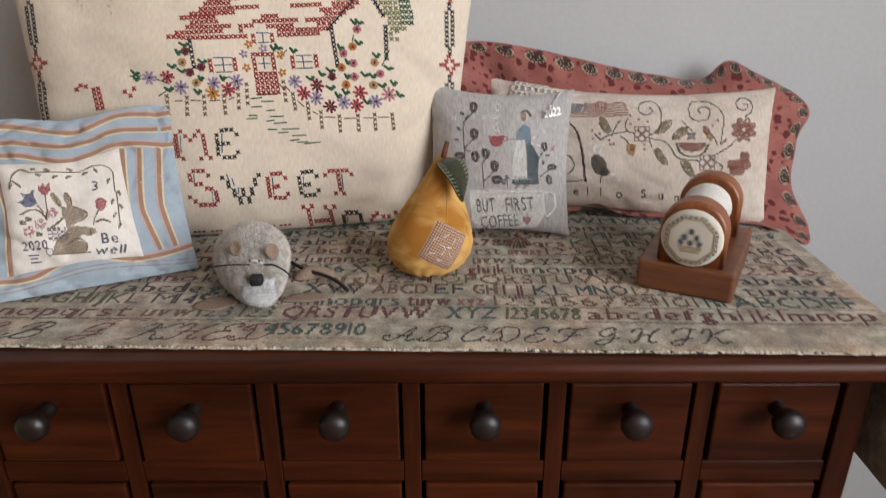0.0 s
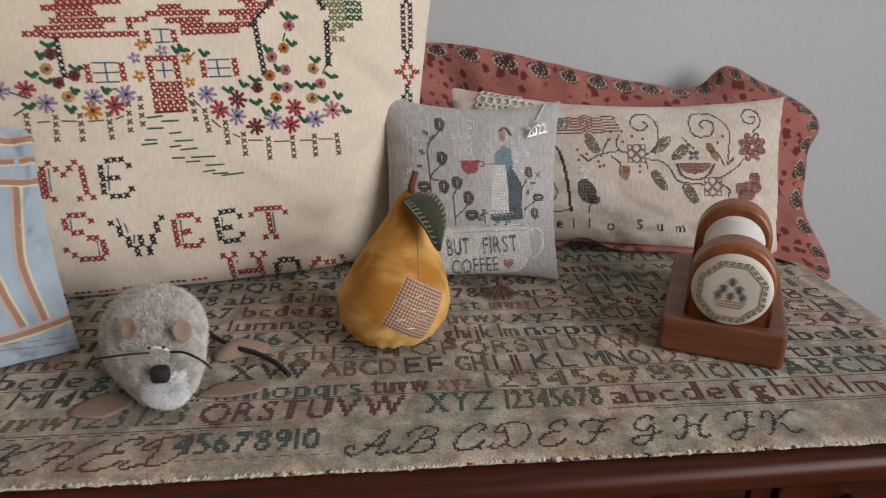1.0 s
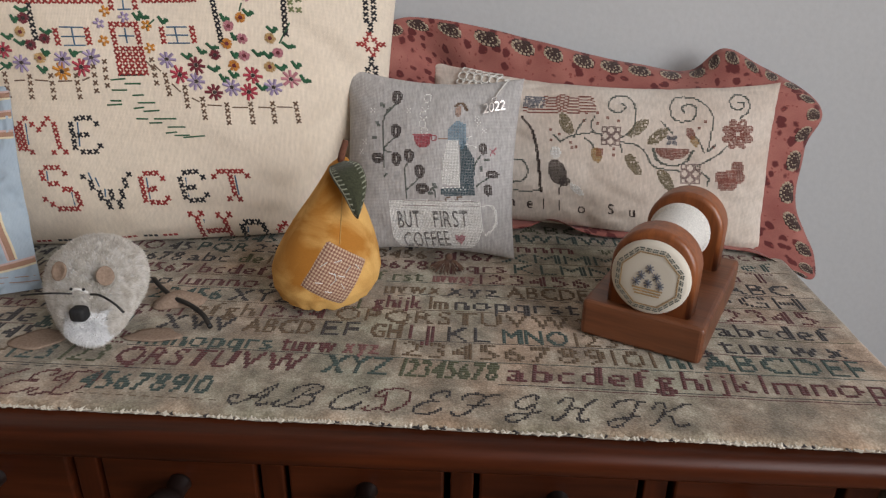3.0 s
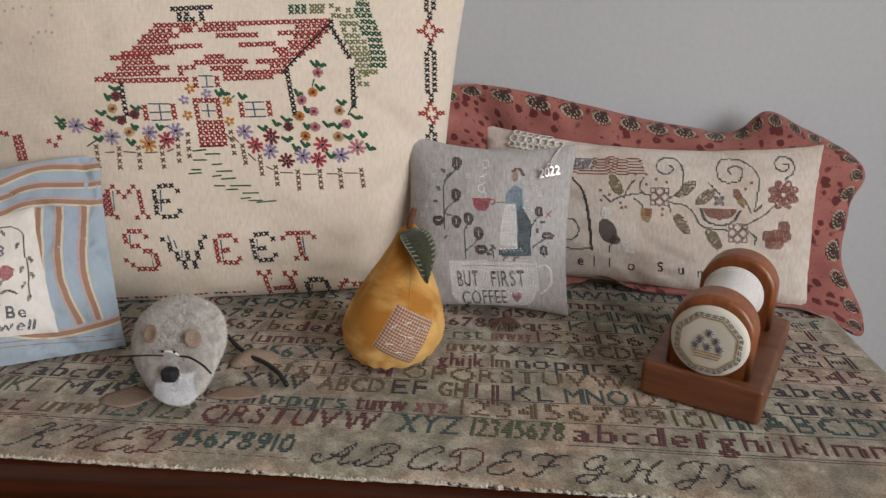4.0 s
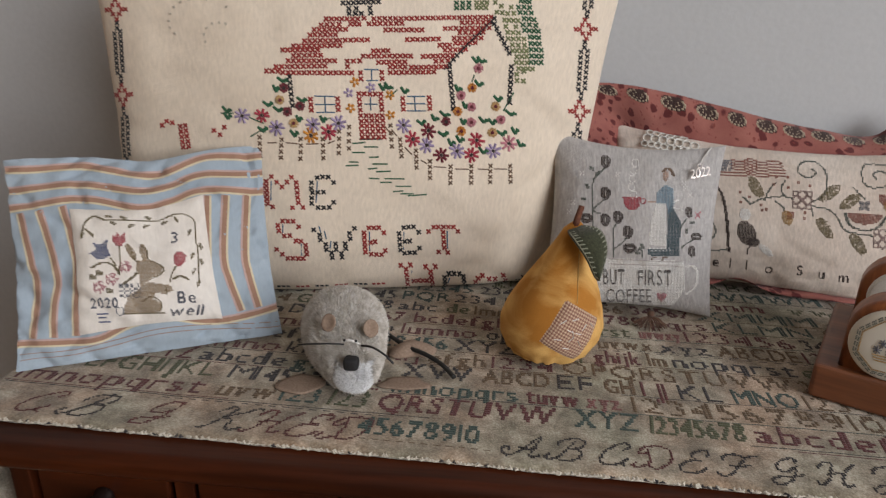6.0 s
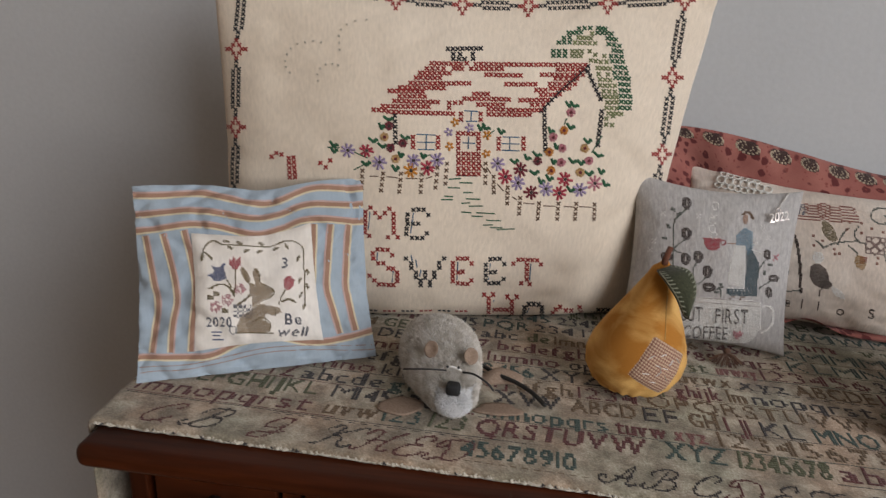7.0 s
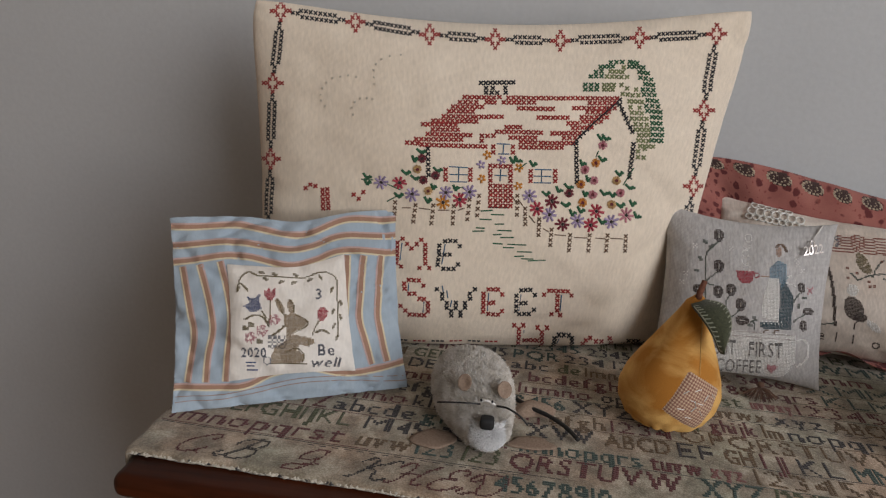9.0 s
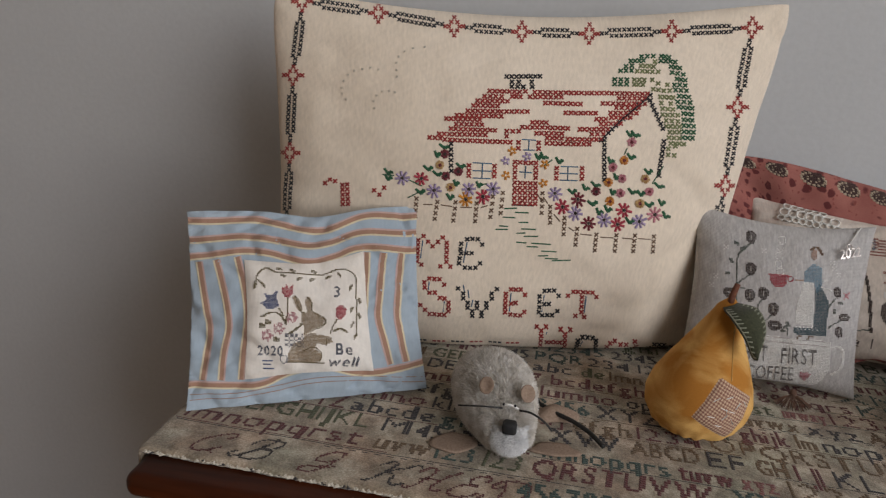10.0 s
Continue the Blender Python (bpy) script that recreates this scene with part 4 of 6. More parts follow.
st, end = on_panel("stitched_rabbit", T_RABBIT)
st.poly("496,566 512,562 524,567 536,577 530,588 514,594 512,600 530,603 548,607 549,616 536,620 522,618 518,628 530,634 531,646 520,652 474,652 474,636 480,622 500,610 500,592 494,578", R)
st.oval(488, 551, 15, 5.5, R, 62).oval(507, 551, 14, 5.5, R, 82)
end()
st, end = on_panel("rabbit_outline", T_KHAKI)
st.stroke("484,540 492,562 499,566", R).stroke("503,538 512,548 512,562", R).stroke("512,562 536,577 530,588 514,596", R).stroke("474,652 536,652", R).stroke("500,632 516,624 530,634 528,648", R)
end()
st, end = on_panel("stitched_basket", T_SLATE)
st.fill(lambda x, y: (int((x - 468) / 4.4) + int((y - 603) / 4.4)) % 2 == 0, 468, 500, 603, 626, R)
end()
st, end = on_panel("stitched_tail", T_SLATE)
st.oval(466, 646, 7, 8, R, 0, 0.55)
end()
st, end = on_panel("stitched_tulips", T_CRIMSON)
st.poly("459,520 464,526 468,518 473,526 480,518 481,532 474,541 466,541 460,532", R).poly("552,560 557,553 564,551 572,560 569,572 560,577 553,571", R)
end()
st, end = on_panel("stitched_bluebell", T_NAVY)
st.poly("424,552 434,546 430,536 442,538 453,530 452,544 456,556 446,562 434,561", R)
end()
st, end = on_panel("stitched_pink_blossoms", T_PINK)
for x, y in ((478, 575), (456, 594), (436, 606)):
    for k in range(5):
        st.oval(x + 6.5 * math.cos(k * 1.257), y + 6.5 * math.sin(k * 1.257), 4.6, 4.6, R, 0, 0.0, keep=0.75)
end()
st, end = on_panel("stitched_greenery", T_KHAKI)
for line, w in (("471,541 471,560 468,590", 1), ("425,575 437,569 450,568 460,574 468,586", 2), ("455,560 466,574", 1), ("474,602 488,592 496,584", 2), ("556,576 549,588 545,602", 1), ("550,596 561,592 572,598", 2),
                ("413,526 416,508 422,498 434,493 450,499 470,500 500,500 530,499 545,494 560,490 574,493 586,504 588,530 589,556 590,580 590,606", 1), ("540,610 538,622", 1), ("418,512 426,520", 1)):
    st.stroke(line, R, w)
for x, y, a in ((414, 522, -60), (428, 521, 60), (455, 494, 0), (462, 504, 20), (478, 495, 20), (490, 508, -30), (515, 494, 20), (512, 508, -30), (540, 503, -20), (558, 499, 60), (578, 522, -60), (594, 545, 70), (581, 560, -70), (594, 570, 70), (582, 585, -70), (588, 606, -70)):
    st.oval(x, y, 6, 2.6, R, a)
for x, y in ((427, 590), (437, 584), (452, 613)):
    st.oval(x, y, 6, 4.5, R, 20)
end()
for word, x, y, high, pitch, slant, wide in (("2020", 421, 640, 17, 1.7, 0, 46), ("3", 551, 537, 19, 1.7, 0, 0), ("Be", 556, 636, 20, 1.8, 0, 32), ("well", 542, 656, 17, 1.7, 0.25, 54)):
    Stitches(PANEL).text(word, x, y, high, pitch, slant, width=wide).emit("stitched_word", T_SLATE, panel)
Stitches(PANEL).lines("428,650>447,650 430,656>444,656 430,663>450,663", 2.2).emit("stitched_bars", T_NAVY, panel)

# ---- the runner ----
def runner_cloth():
    m, t, b = mat("chenille_runner", 0.95, sheen=0.3, spec=0.15)
    v = coords(t)
    fine, tuft, big = nd(t, "TexNoise", Scale=1500.0, Detail=2.0), nd(t, "TexVoronoi", Scale=620.0), nd(t, "TexNoise", Scale=48.0, Detail=6.0, Roughness=0.65)
    for n in (fine, tuft, big):
        t.links.new(v, n.inputs["Vector"])
    c = ramp(t, big.outputs["Fac"], (0.36, (0.25, 0.213, 0.165)), (0.5, (0.41, 0.358, 0.285)), (0.62, (0.62, 0.56, 0.47)))
    c = mixed(t, c, ramp(t, tuft.outputs["Distance"], (0.15, (1, 1, 1)), (0.85, (0.66, 0.63, 0.59))), 1.0, "MULTIPLY")
    c = mixed(t, c, ramp(t, fine.outputs["Fac"], (0.3, (0.72,) * 3), (0.65, (1, 1, 1))), 1.0, "MULTIPLY")
    hue = nd(t, "TexNoise", Scale=13.0, Detail=4.0, Roughness=0.6)
    t.links.new(v, hue.inputs["Vector"])
    c = mixed(t, c, ramp(t, hue.outputs["Fac"], (0.34, (0.86, 0.93, 0.86)), (0.5, (1.0, 0.97, 0.92)), (0.66, (1.05, 0.86, 0.74))), 1.0, "MULTIPLY")
    t.links.new(c, b.inputs["Base Color"])
    bump(t, b, mixed(t, tuft.outputs["Distance"], fine.outputs["Fac"], 0.5), 0.6, 0.0009)
    return m


M_RUNNER = runner_cloth()
U0, U1, BEND_L, BEND_R, RW = -0.60, 0.535, -0.430, 0.383, 0.368


class Runner:
    """The cloth's own chart, in metres: u along it, v from its front edge to its back. Both ends hang over the chest."""

    def at(self, u, v, lift):
        y = 0.0215 - 0.021 * u + v
        z, x, out = TOP + 0.0045, u, lift + 0.0006 * noise.noise(Vector((u * 14, v * 14, 0))) + 0.0004 * noise.noise(Vector((u * 60, v * 60, 7)))
        r = 0.006
        for bend, side in ((BEND_R, 1), (BEND_L, -1)):
            over = (u - bend) * side
            if over > 0:
                a = min(over / r, math.pi / 2 - 0.04)
                rest = max(0.0, over - r * a)
                return np.array((bend + side * (r * math.sin(a) + rest * math.cos(a) + out * math.sin(a)), y, z - r * (1 - math.cos(a)) - rest * math.sin(a) + out * math.cos(a)))
        return np.array((x, y, z + out))


RUN = Runner()
runner = thing("table_runner", (0, 0, 0), "beige chenille runner woven with sampler alphabets, covering the chest top", "table runner")
us = sorted({round(U0 + (U1 - U0) * i / 300, 5) for i in range(301)} | {round(b + s * d / 1000, 5) for b, s in ((BEND_R, 1), (BEND_L, -1)) for d in range(0, 12)})
NV = 90
vs, f = [], []
for u in us:
    ragged = 0.0009 * noise.noise(Vector((u * 160, 1, 1))) + 0.0012 * noise.noise(Vector((u * 30, 2, 1)))
    for j in range(NV + 1):
        v = RW * j / NV + (ragged * max(0.0, 1 - j / 3))
        vs.append(RUN.at(u, v, -0.0016 if j in (0, NV) else 0.0))
    for j in (0, 2, NV - 2, NV):
        vs.append(RUN.at(u, RW * j / NV + (ragged if j == 0 else 0), -0.0036))
w = NV + 5
for i in range(len(us) - 1):
    a, b = i * w, (i + 1) * w
    f += [(a + j, b + j, b + j + 1, a + j + 1) for j in range(NV)]
    f += [(a, a + NV + 1, b + NV + 1, b), (a + NV, b + NV, b + NV + 4, a + NV + 4)]
    f += [(a + j, a + j + 1, b + j + 1, b + j) for j in range(NV + 1, NV + 4)]
for i in (0, len(us) - 1):
    a = i * w
    f.append(tuple(range(a, a + NV + 1)) + (a + NV + 4, a + NV + 1))
obj("woven_ground", vs, f, M_RUNNER, runner, "beige chenille ground with a ragged edge", True)
# whipped edge of pale tufts
st, dk = Stitches(RUN), Stitches(RUN)
u = BEND_L + 0.004
while u < BEND_R - 0.002:
    a = random.uniform(-0.0012, 0.0012)
    (dk if random.random() < 0.10 else st).bar(u, random.uniform(-0.0016, 0.0), u + a + random.uniform(-0.003, 0.003), random.uniform(0.001, 0.0042), random.uniform(0.0028, 0.0056), -0.0022, random.uniform(0.0006, 0.0014))
    u += random.uniform(0.0016, 0.0032)
W_CREAM, W_DARK = thread("cream_yarn", (0.68, 0.62, 0.52), 0.2), thread("dark_yarn", (0.042, 0.036, 0.037))
st.emit("edge_tuft", W_CREAM, runner, "pale whipped edge tufts")["kind"] = "stuff"
dk.emit("edge_tuft", W_DARK, runner)["kind"] = "stuff"
W_MAROON, W_OLIVE = thread("maroon_yarn", (0.125, 0.034, 0.034)), thread("olive_yarn", (0.095, 0.10, 0.05))
W_TEAL, W_TAN, W_ROSE = thread("teal_yarn", (0.05, 0.082, 0.07)), thread("tan_yarn", (0.15, 0.095, 0.05)), thread("rose_yarn", (0.24, 0.10, 0.09))
YARN = {"k": W_DARK, "m": W_MAROON, "o": W_OLIVE, "t": W_TEAL, "n": W_TAN, "r": W_ROSE}


class Flip:
    """The runner's chart with v turned, so that writing reads from the front."""

    def at(self, x, y, lift):
        return RUN.at(x, -y, lift - 0.0001)


FLIP = Flip()


def woven(text, u0, u1, v, h, yarn, slant=0.0):
    st = Stitches(FLIP)
    st.text(text, u0, -v, h * 1.2, h * 1.2 / 8.2, slant, width=u1 - u0, dot=0.52)
    ob = st.emit("woven_letters", YARN[yarn], runner)
    return ob


# rows from the front: baseline, height, then words with their ends and yarn
ROWS_OF = (
    (0.020, 0.017, "45678910 -0.147 -0.060 t"),
    (0.050, 0.018, "lmnopqrst -0.424 -0.270 m;uvw -0.262 -0.215 n;123 -0.176 -0.145 o;QRSTUVW -0.139 -0.008 m;XYZ 0.004 0.050 t;12345678 0.056 0.122 o;abcdefghijklmnop 0.127 0.376 m"),
    (0.074, 0.017, "DEFGHIJKL -0.400 -0.272 o;M -0.262 -0.236 k;lmnopqrs -0.132 -0.034 t;tuvw -0.030 0.010 m;xyz 0.014 0.040 r;123456789101 0.048 0.235 n;ABCDEF 0.262 0.374 t"),
    (0.097, 0.017, "YZ -0.330 -0.300 m;abcde -0.296 -0.220 k;XVV -0.128 -0.070 k;ABCD -0.064 -0.010 n;EF -0.006 0.026 k;GH 0.030 0.054 n;IJ 0.058 0.082 m;KL 0.086 0.120 k;MNO 0.126 0.176 t;tuvwx 0.280 0.372 k"),
    (0.120, 0.016, "lmno -0.300 -0.232 m;efgh -0.110 -0.060 n;OPQRSTUVW 0.000 0.180 n;abcdef 0.285 0.370 k"),
    (0.143, 0.017, "XYZ -0.090 -0.034 k;a -0.030 -0.020 m;ghijk 0.026 0.066 m;lm 0.070 0.086 n;nopqrst 0.090 0.190 k;12345 0.290 0.372 m"),
    (0.167, 0.016, "lumno -0.140 -0.070 m;op -0.064 -0.040 k;uvwx 0.032 0.080 n;xyz 0.084 0.128 k;ABCDE 0.132 0.200 n;FGH 0.300 0.372 k"),
    (0.190, 0.016, "DEF -0.250 -0.210 k;bcdefghij -0.132 -0.030 m;rst 0.036 0.064 o;uvwxy 0.070 0.106 r;123456 0.110 0.206 m;ABC 0.310 0.372 k"),
    (0.213, 0.016, "GEF -0.250 -0.214 o;abc -0.150 -0.110 k;de -0.104 -0.080 o;KLMN 0.140 0.230 t;OPQR 0.236 0.300 n;ST 0.320 0.370 m"),
    (0.236, 0.016, "MNO -0.240 -0.180 m;PQR -0.150 -0.100 t;XMMM 0.130 0.240 t;abcd 0.250 0.340 k"),
    (0.259, 0.016, "abcdef -0.240 -0.140 o;lmnm 0.130 0.200 m;vwxyz 0.220 0.330 o"),
    (0.282, 0.016, "MWMWM 0.130 0.260 t;klm 0.280 0.340 m"),
    (0.305, 0.016, "ABCD 0.150 0.240 o;efgh 0.250 0.330 k"),
)
LETTERS = "abcdefghijklmnopqrstuvwxyzabcdefghijklmnop"
for v, h, words in ROWS_OF:
    laid = sorted((float(w.split()[1]), float(w.split()[2])) for w in words.split(";"))
    pen = -0.424
    # smaller print runs on between the words
    for a, b in laid + [(0.378, 0.378)]:
        while a - pen > 0.020:
            wide = min(a - pen - 0.004, random.uniform(0.045, 0.085))
            many, first = max(1, int(wide / 0.0115)), random.randrange(16)
            word = LETTERS[first:first + many] if random.random() < 0.6 else "1234567890"[first % 4:first % 4 + many]
            if v > 0.03:
                woven(word, pen + 0.002, pen + wide, v, h * 0.95, random.choice("kmontk"))
            pen += wide + 0.003
        pen = max(pen, b)
    for word in words.split(";"):
        text, a, b, y = word.split()
        woven(text, float(a), float(b), v, h, y, 0.12 if h > 0.0175 else 0.0)
# hanging ends carry faint rows too
for k in range(6):
    woven("abcdefgh"[k:k + 3], BEND_L - 0.10 + 0.01 * (k % 2), BEND_L - 0.03, 0.03 + 0.05 * k, 0.02, "kmotnr"[k])
# ornate capitals along the front
SCRIPT = {
    "A": "1.4,3.2 0.6,4.2 -0.4,3.2 0.2,1.4 2,0.8 4.5,4 7,9.4 6.8,5 6.6,1.4 7.6,0.6 9,1.4;3.2,4.2 5,3.6 7.4,4.4",
    "B": "0.2,2.6 -0.6,1.4 0.6,0.4 2.4,1.6 3.6,5 4.6,9;1,6.4 1.4,8.6 4.4,9.8 7,8.8 6.4,6.2 4.2,5.4 7,4.8 7.2,2 5,0.2 2.8,0.6 2.2,2",
    "C": "6.2,7 7.2,8.4 6,9.7 3.6,8 1.8,4.6 2,1.4 4,0.2 6.4,1.2 8,3.4;6.4,1.2 7.6,0.4",
    "D": "2.2,8 3.4,5 3.6,2;0.6,2.4 0,1 1.4,0.2 3.2,1.4 6,0.6 8.2,4 7.4,8.4 4.4,9.8 1.4,8.8 0.4,6.6 1.6,5.8 2.6,7",
    "E": "6.4,7.6 7,9 5.4,9.8 3.4,8.4 4,6 5.6,5.4 3,5 1.4,2.6 2.4,0.4 5,0.4 7.4,2.8",
    "F": "0.6,1.6 1.8,0.2 3.6,1.4 5,5 6.2,9;1,6.6 1.4,8.6 3.6,9.6 6,8.8 9,9.6;3.2,5 5,4.6 7.4,5.6",
    "G": "6.8,7.8 6.4,9.4 4.4,9.4 2.6,7 3,4.8 5,4.4 6.6,6;6.8,6.4 6.4,2 4.6,-0.6 2.2,-0.2 2.6,1.6 5.6,2.4 8.6,3.4",
    "H": "0.6,6.8 1.6,9.2 3.4,9 3.4,5 2.4,1 0.8,0.4 0.2,1.6;8.6,9.4 7,7 6,3 6.6,0.6 8.6,1.4;2.6,4.4 5,5.2 6.6,4.8",
    "J": "1.6,6.6 2.4,9 5,9.6 8.6,9.2;6.8,9 6,4.4 4.4,0 2.2,-0.6 1.6,0.8 4,2.4 7.6,3.8",
    "K": "0.6,6.8 1.8,9.2 3.4,8.8 3.2,5 2.2,1 0.8,0.4;8.8,9 7.6,9.4 6,7.4 3.4,5 5.4,4 6.2,1.4 7.6,0.4 9.4,1.6",
}
for c, x, y in zip("ABCDEFGHJK", (-0.049, -0.019, 0.010, 0.036, 0.062, 0.088, 0.118, 0.149, 0.180, 0.206), "kkkmkkkkkk"):
    st = Stitches(FLIP)
    for line in SCRIPT[c].split(";"):
        q = [tuple(float(n) for n in p.split(",")) for p in line.split()]
        st.stroke(" ".join("%g,%g" % (x + a * 0.0028 + b * 0.0009, -(0.0090 + b * 0.0026)) for a, b in q), 0.00165)
    st.emit("woven_capital", YARN[y], runner, "ornate woven capital letter")
for k, (x, y) in enumerate(((-0.315, "m"), (-0.262, "k"), (-0.232, "m"), (-0.203, "m"), (-0.176, "m"), (-0.365, "k"), (-0.405, "m"))):
    st = Stitches(FLIP)
    for line in SCRIPT["GKHEDBC"[k]].split(";"):
        q = [tuple(float(n) for n in p.split(",")) for p in line.split()]
        st.stroke(" ".join("%g,%g" % (x + a * 0.0034 + b * 0.0014, -(0.0085 + b * 0.0029)) for a, b in q), 0.0018)
    st.emit("woven_capital", YARN[y], runner)


def rule(u0, u1, v, yarn, dash=0.0):
    st, u = Stitches(FLIP), u0
    while u < u1:
        e = min(u1, u + (dash or 0.006))
        st.bar(u, -v - 0.0006 * noise.noise(Vector((u * 40, v, 3))), e, -v - 0.0006 * noise.noise(Vector((e * 40, v, 3))), 0.0014, 0.0, 0.0003)
        u = e + (dash * 0.7 if dash else 0)
    st.emit("woven_rule", YARN[yarn], runner)


for a in ((-0.428, -0.10, 0.0435, "k"), (-0.43, -0.25, 0.0455, "m"), (-0.30, -0.13, 0.041, "k", 0.006), (0.120, 0.380, 0.0445, "k"), (0.150, 0.380, 0.0420, "m"), (-0.145, -0.055, 0.0135, "n", 0.005), (-0.14, 0.0, 0.0715, "k"), (0.0, 0.38, 0.0700, "t"),
          (-0.40, -0.22, 0.0935, "m"), (0.040, 0.22, 0.0945, "k"), (0.24, 0.38, 0.0935, "m"), (-0.11, 0.02, 0.1170, "n"), (0.27, 0.38, 0.1170, "o"), (-0.13, 0.18, 0.1395, "n"), (0.03, 0.20, 0.1625, "k", 0.007),
          (0.03, 0.21, 0.1650, "k", 0.009), (0.27, 0.38, 0.1400, "r"), (-0.14, 0.0, 0.1630, "t"), (0.03, 0.22, 0.1870, "t"), (-0.14, 0.0, 0.1865, "n"), (0.10, 0.22, 0.2100, "o"), (0.12, 0.38, 0.2330, "n"), (0.28, 0.38, 0.1640, "o"), (0.28, 0.38, 0.1870, "k"),
          (-0.30, -0.20, 0.1170, "k"), (-0.30, -0.2, 0.1640, "m"), (0.12, 0.38, 0.2790, "k")):
    rule(*a)

# ---- ruffled border, lace, charm and tassel ----
def calico():
    m, t, b = mat("red_calico_print", 0.9, sheen=0.15, spec=0.2)
    v = coords(t, (1, 1, 1), "UV")
    spots, big, fine = nd(t, "TexVoronoi", Scale=80.0, Randomness=0.8), nd(t, "TexNoise", Scale=30.0, Detail=3.0), nd(t, "TexNoise", Scale=900.0)
    small = nd(t, "TexVoronoi", Scale=150.0, Randomness=1.0)
    warp = nd(t, "TexNoise", Scale=110.0)
    add = t.nodes.new("ShaderNodeVectorMath")
    add.operation = "MULTIPLY_ADD"
    add.inputs[1].default_value = (0.006, 0.010, 0)
    t.links.new(v, warp.inputs["Vector"])
    t.links.new(warp.outputs["Color"], add.inputs[0])
    t.links.new(v, add.inputs[2])
    for n in (spots, small):
        t.links.new(add.outputs[0], n.inputs["Vector"])
    for n in (big, fine):
        t.links.new(v, n.inputs["Vector"])
    ground = ramp(t, big.outputs["Fac"], (0.3, (0.30, 0.10, 0.085)), (0.7, (0.42, 0.165, 0.135)))
    c = mixed(t, ground, (0.13, 0.03, 0.03), ramp(t, spots.outputs["Distance"], (0.34, (1, 1, 1)), (0.42, (0, 0, 0))))
    c = mixed(t, c, (0.24, 0.06, 0.05), ramp(t, small.outputs["Distance"], (0.14, (0.8,) * 3), (0.22, (0, 0, 0))))
    c = mixed(t, c, ramp(t, fine.outputs["Fac"], (0.3, (0.85,) * 3), (0.7, (1, 1, 1))), 1.0, "MULTIPLY")
    t.links.new(c, b.inputs["Base Color"])
    bump(t, b, fine.outputs["Fac"], 0.3, 0.0004)
    return m


M_CALICO = calico()
OUTER = [(-0.018, 0.378, 0.900), (-0.006, 0.384, 0.965), (0.025, 0.390, 0.993), (0.084, 0.398, 0.989), (0.151, 0.404, 0.975), (0.203, 0.405, 0.963), (0.259, 0.402, 0.953), (0.312, 0.400, 0.948), (0.339, 0.390, 0.971), (0.372, 0.383, 0.957),
         (0.411, 0.370, 0.939), (0.428, 0.355, 0.918), (0.412, 0.337, 0.885), (0.403, 0.310, 0.838), (0.415, 0.280, 0.803), (0.407, 0.262, 0.787), (0.366, 0.277, 0.803), (0.300, 0.298, 0.804), (0.220, 0.310, 0.804), (0.180, 0.316, 0.818), (0.150, 0.320, 0.806), (0.07, 0.330, 0.804)]
INNER = [(-1, 0.3), (-1, 0.75), (-0.98, 0.99), (-0.80, 1), (-0.42, 1), (-0.1, 1), (0.24, 1), (0.57, 1), (0.74, 1), (0.92, 1), (1, 0.96), (1, 0.72), (1, 0.25), (1, -0.4), (1, -0.85), (1, -0.99), (0.92, -1), (0.5, -1), (0.0, -1), (-0.25, -1), (-0.45, -1), (-0.95, -1)]
o = spline(OUTER, 9)
i_ = spline([LONG.at(s * 0.98, t * 0.98, -1, 0.0) for s, t in INNER], 9)
NR, vs, f, uv, run = 9, [], [], [], 0.0
for k, (a, b) in enumerate(zip(i_, o)):
    run += np.linalg.norm(o[k] - o[k - 1]) if k else 0
    for j in range(NR + 1):
        q = j / NR
        wave = (0.0035 if k < 144 else 0.0085) * math.sin(run * 95 + 1.2 * math.sin(run * 31)) * q * (1 - 0.5 * q) + 0.002 * noise.noise(Vector((run * 40, q * 2, 0))) * q
        p = a * (1 - q) + b * q
        puff = 0.006 * math.sin(math.pi * q) * q
        vs.append(p + np.array((0, -1, 0.25)) * (wave + puff))
        uv.append((run, q * np.linalg.norm(b - a)))
n_front = len(vs)
vs += [p + np.array((0.0, 0.0014, -0.0006)) for p in vs[:n_front]]
uv += uv[:n_front]
C = NR + 1
for k in range(len(o) - 1):
    for j in range(NR):
        a = k * C + j
        f += [(a, a + 1, a + C + 1, a + C), (n_front + a, n_front + a + C, n_front + a + C + 1, n_front + a + 1)]
    e = k * C + NR
    f.append((e, n_front + e, n_front + e + C, e + C))
ruffle = obj("ruffled_border", vs, f, M_CALICO, longp, "dusty red calico ruffle with dark paisley print", True, uv)
# paisley print round the outer edge: dark comma shapes in a pale dotted ring
T_PAISLEY, T_PALE = thread("paisley_print_dark", (0.07, 0.035, 0.03)), thread("paisley_print_pale", (0.50, 0.40, 0.29))


class Edge:
    """The ruffle's chart: run along its outer edge in metres, depth inwards in metres."""

    def at(self, x, y, lift):
        k = max(0.0, min(len(o) - 1.001, x / run * (len(o) - 1)))
        i, q = int(k), k - int(k)
        wide = np.linalg.norm(o[i] - i_[i])
        j = max(0.0, min(NR - 0.001, (1 - y / wide) * NR))
        jj, r = int(j), j - int(j)
        a = vs[i * C + jj] * (1 - r) + vs[i * C + jj + 1] * r
        b = vs[(i + 1) * C + jj] * (1 - r) + vs[(i + 1) * C + jj + 1] * r
        return a * (1 - q) + b * q + np.array((0, -0.9, 0.3)) * lift


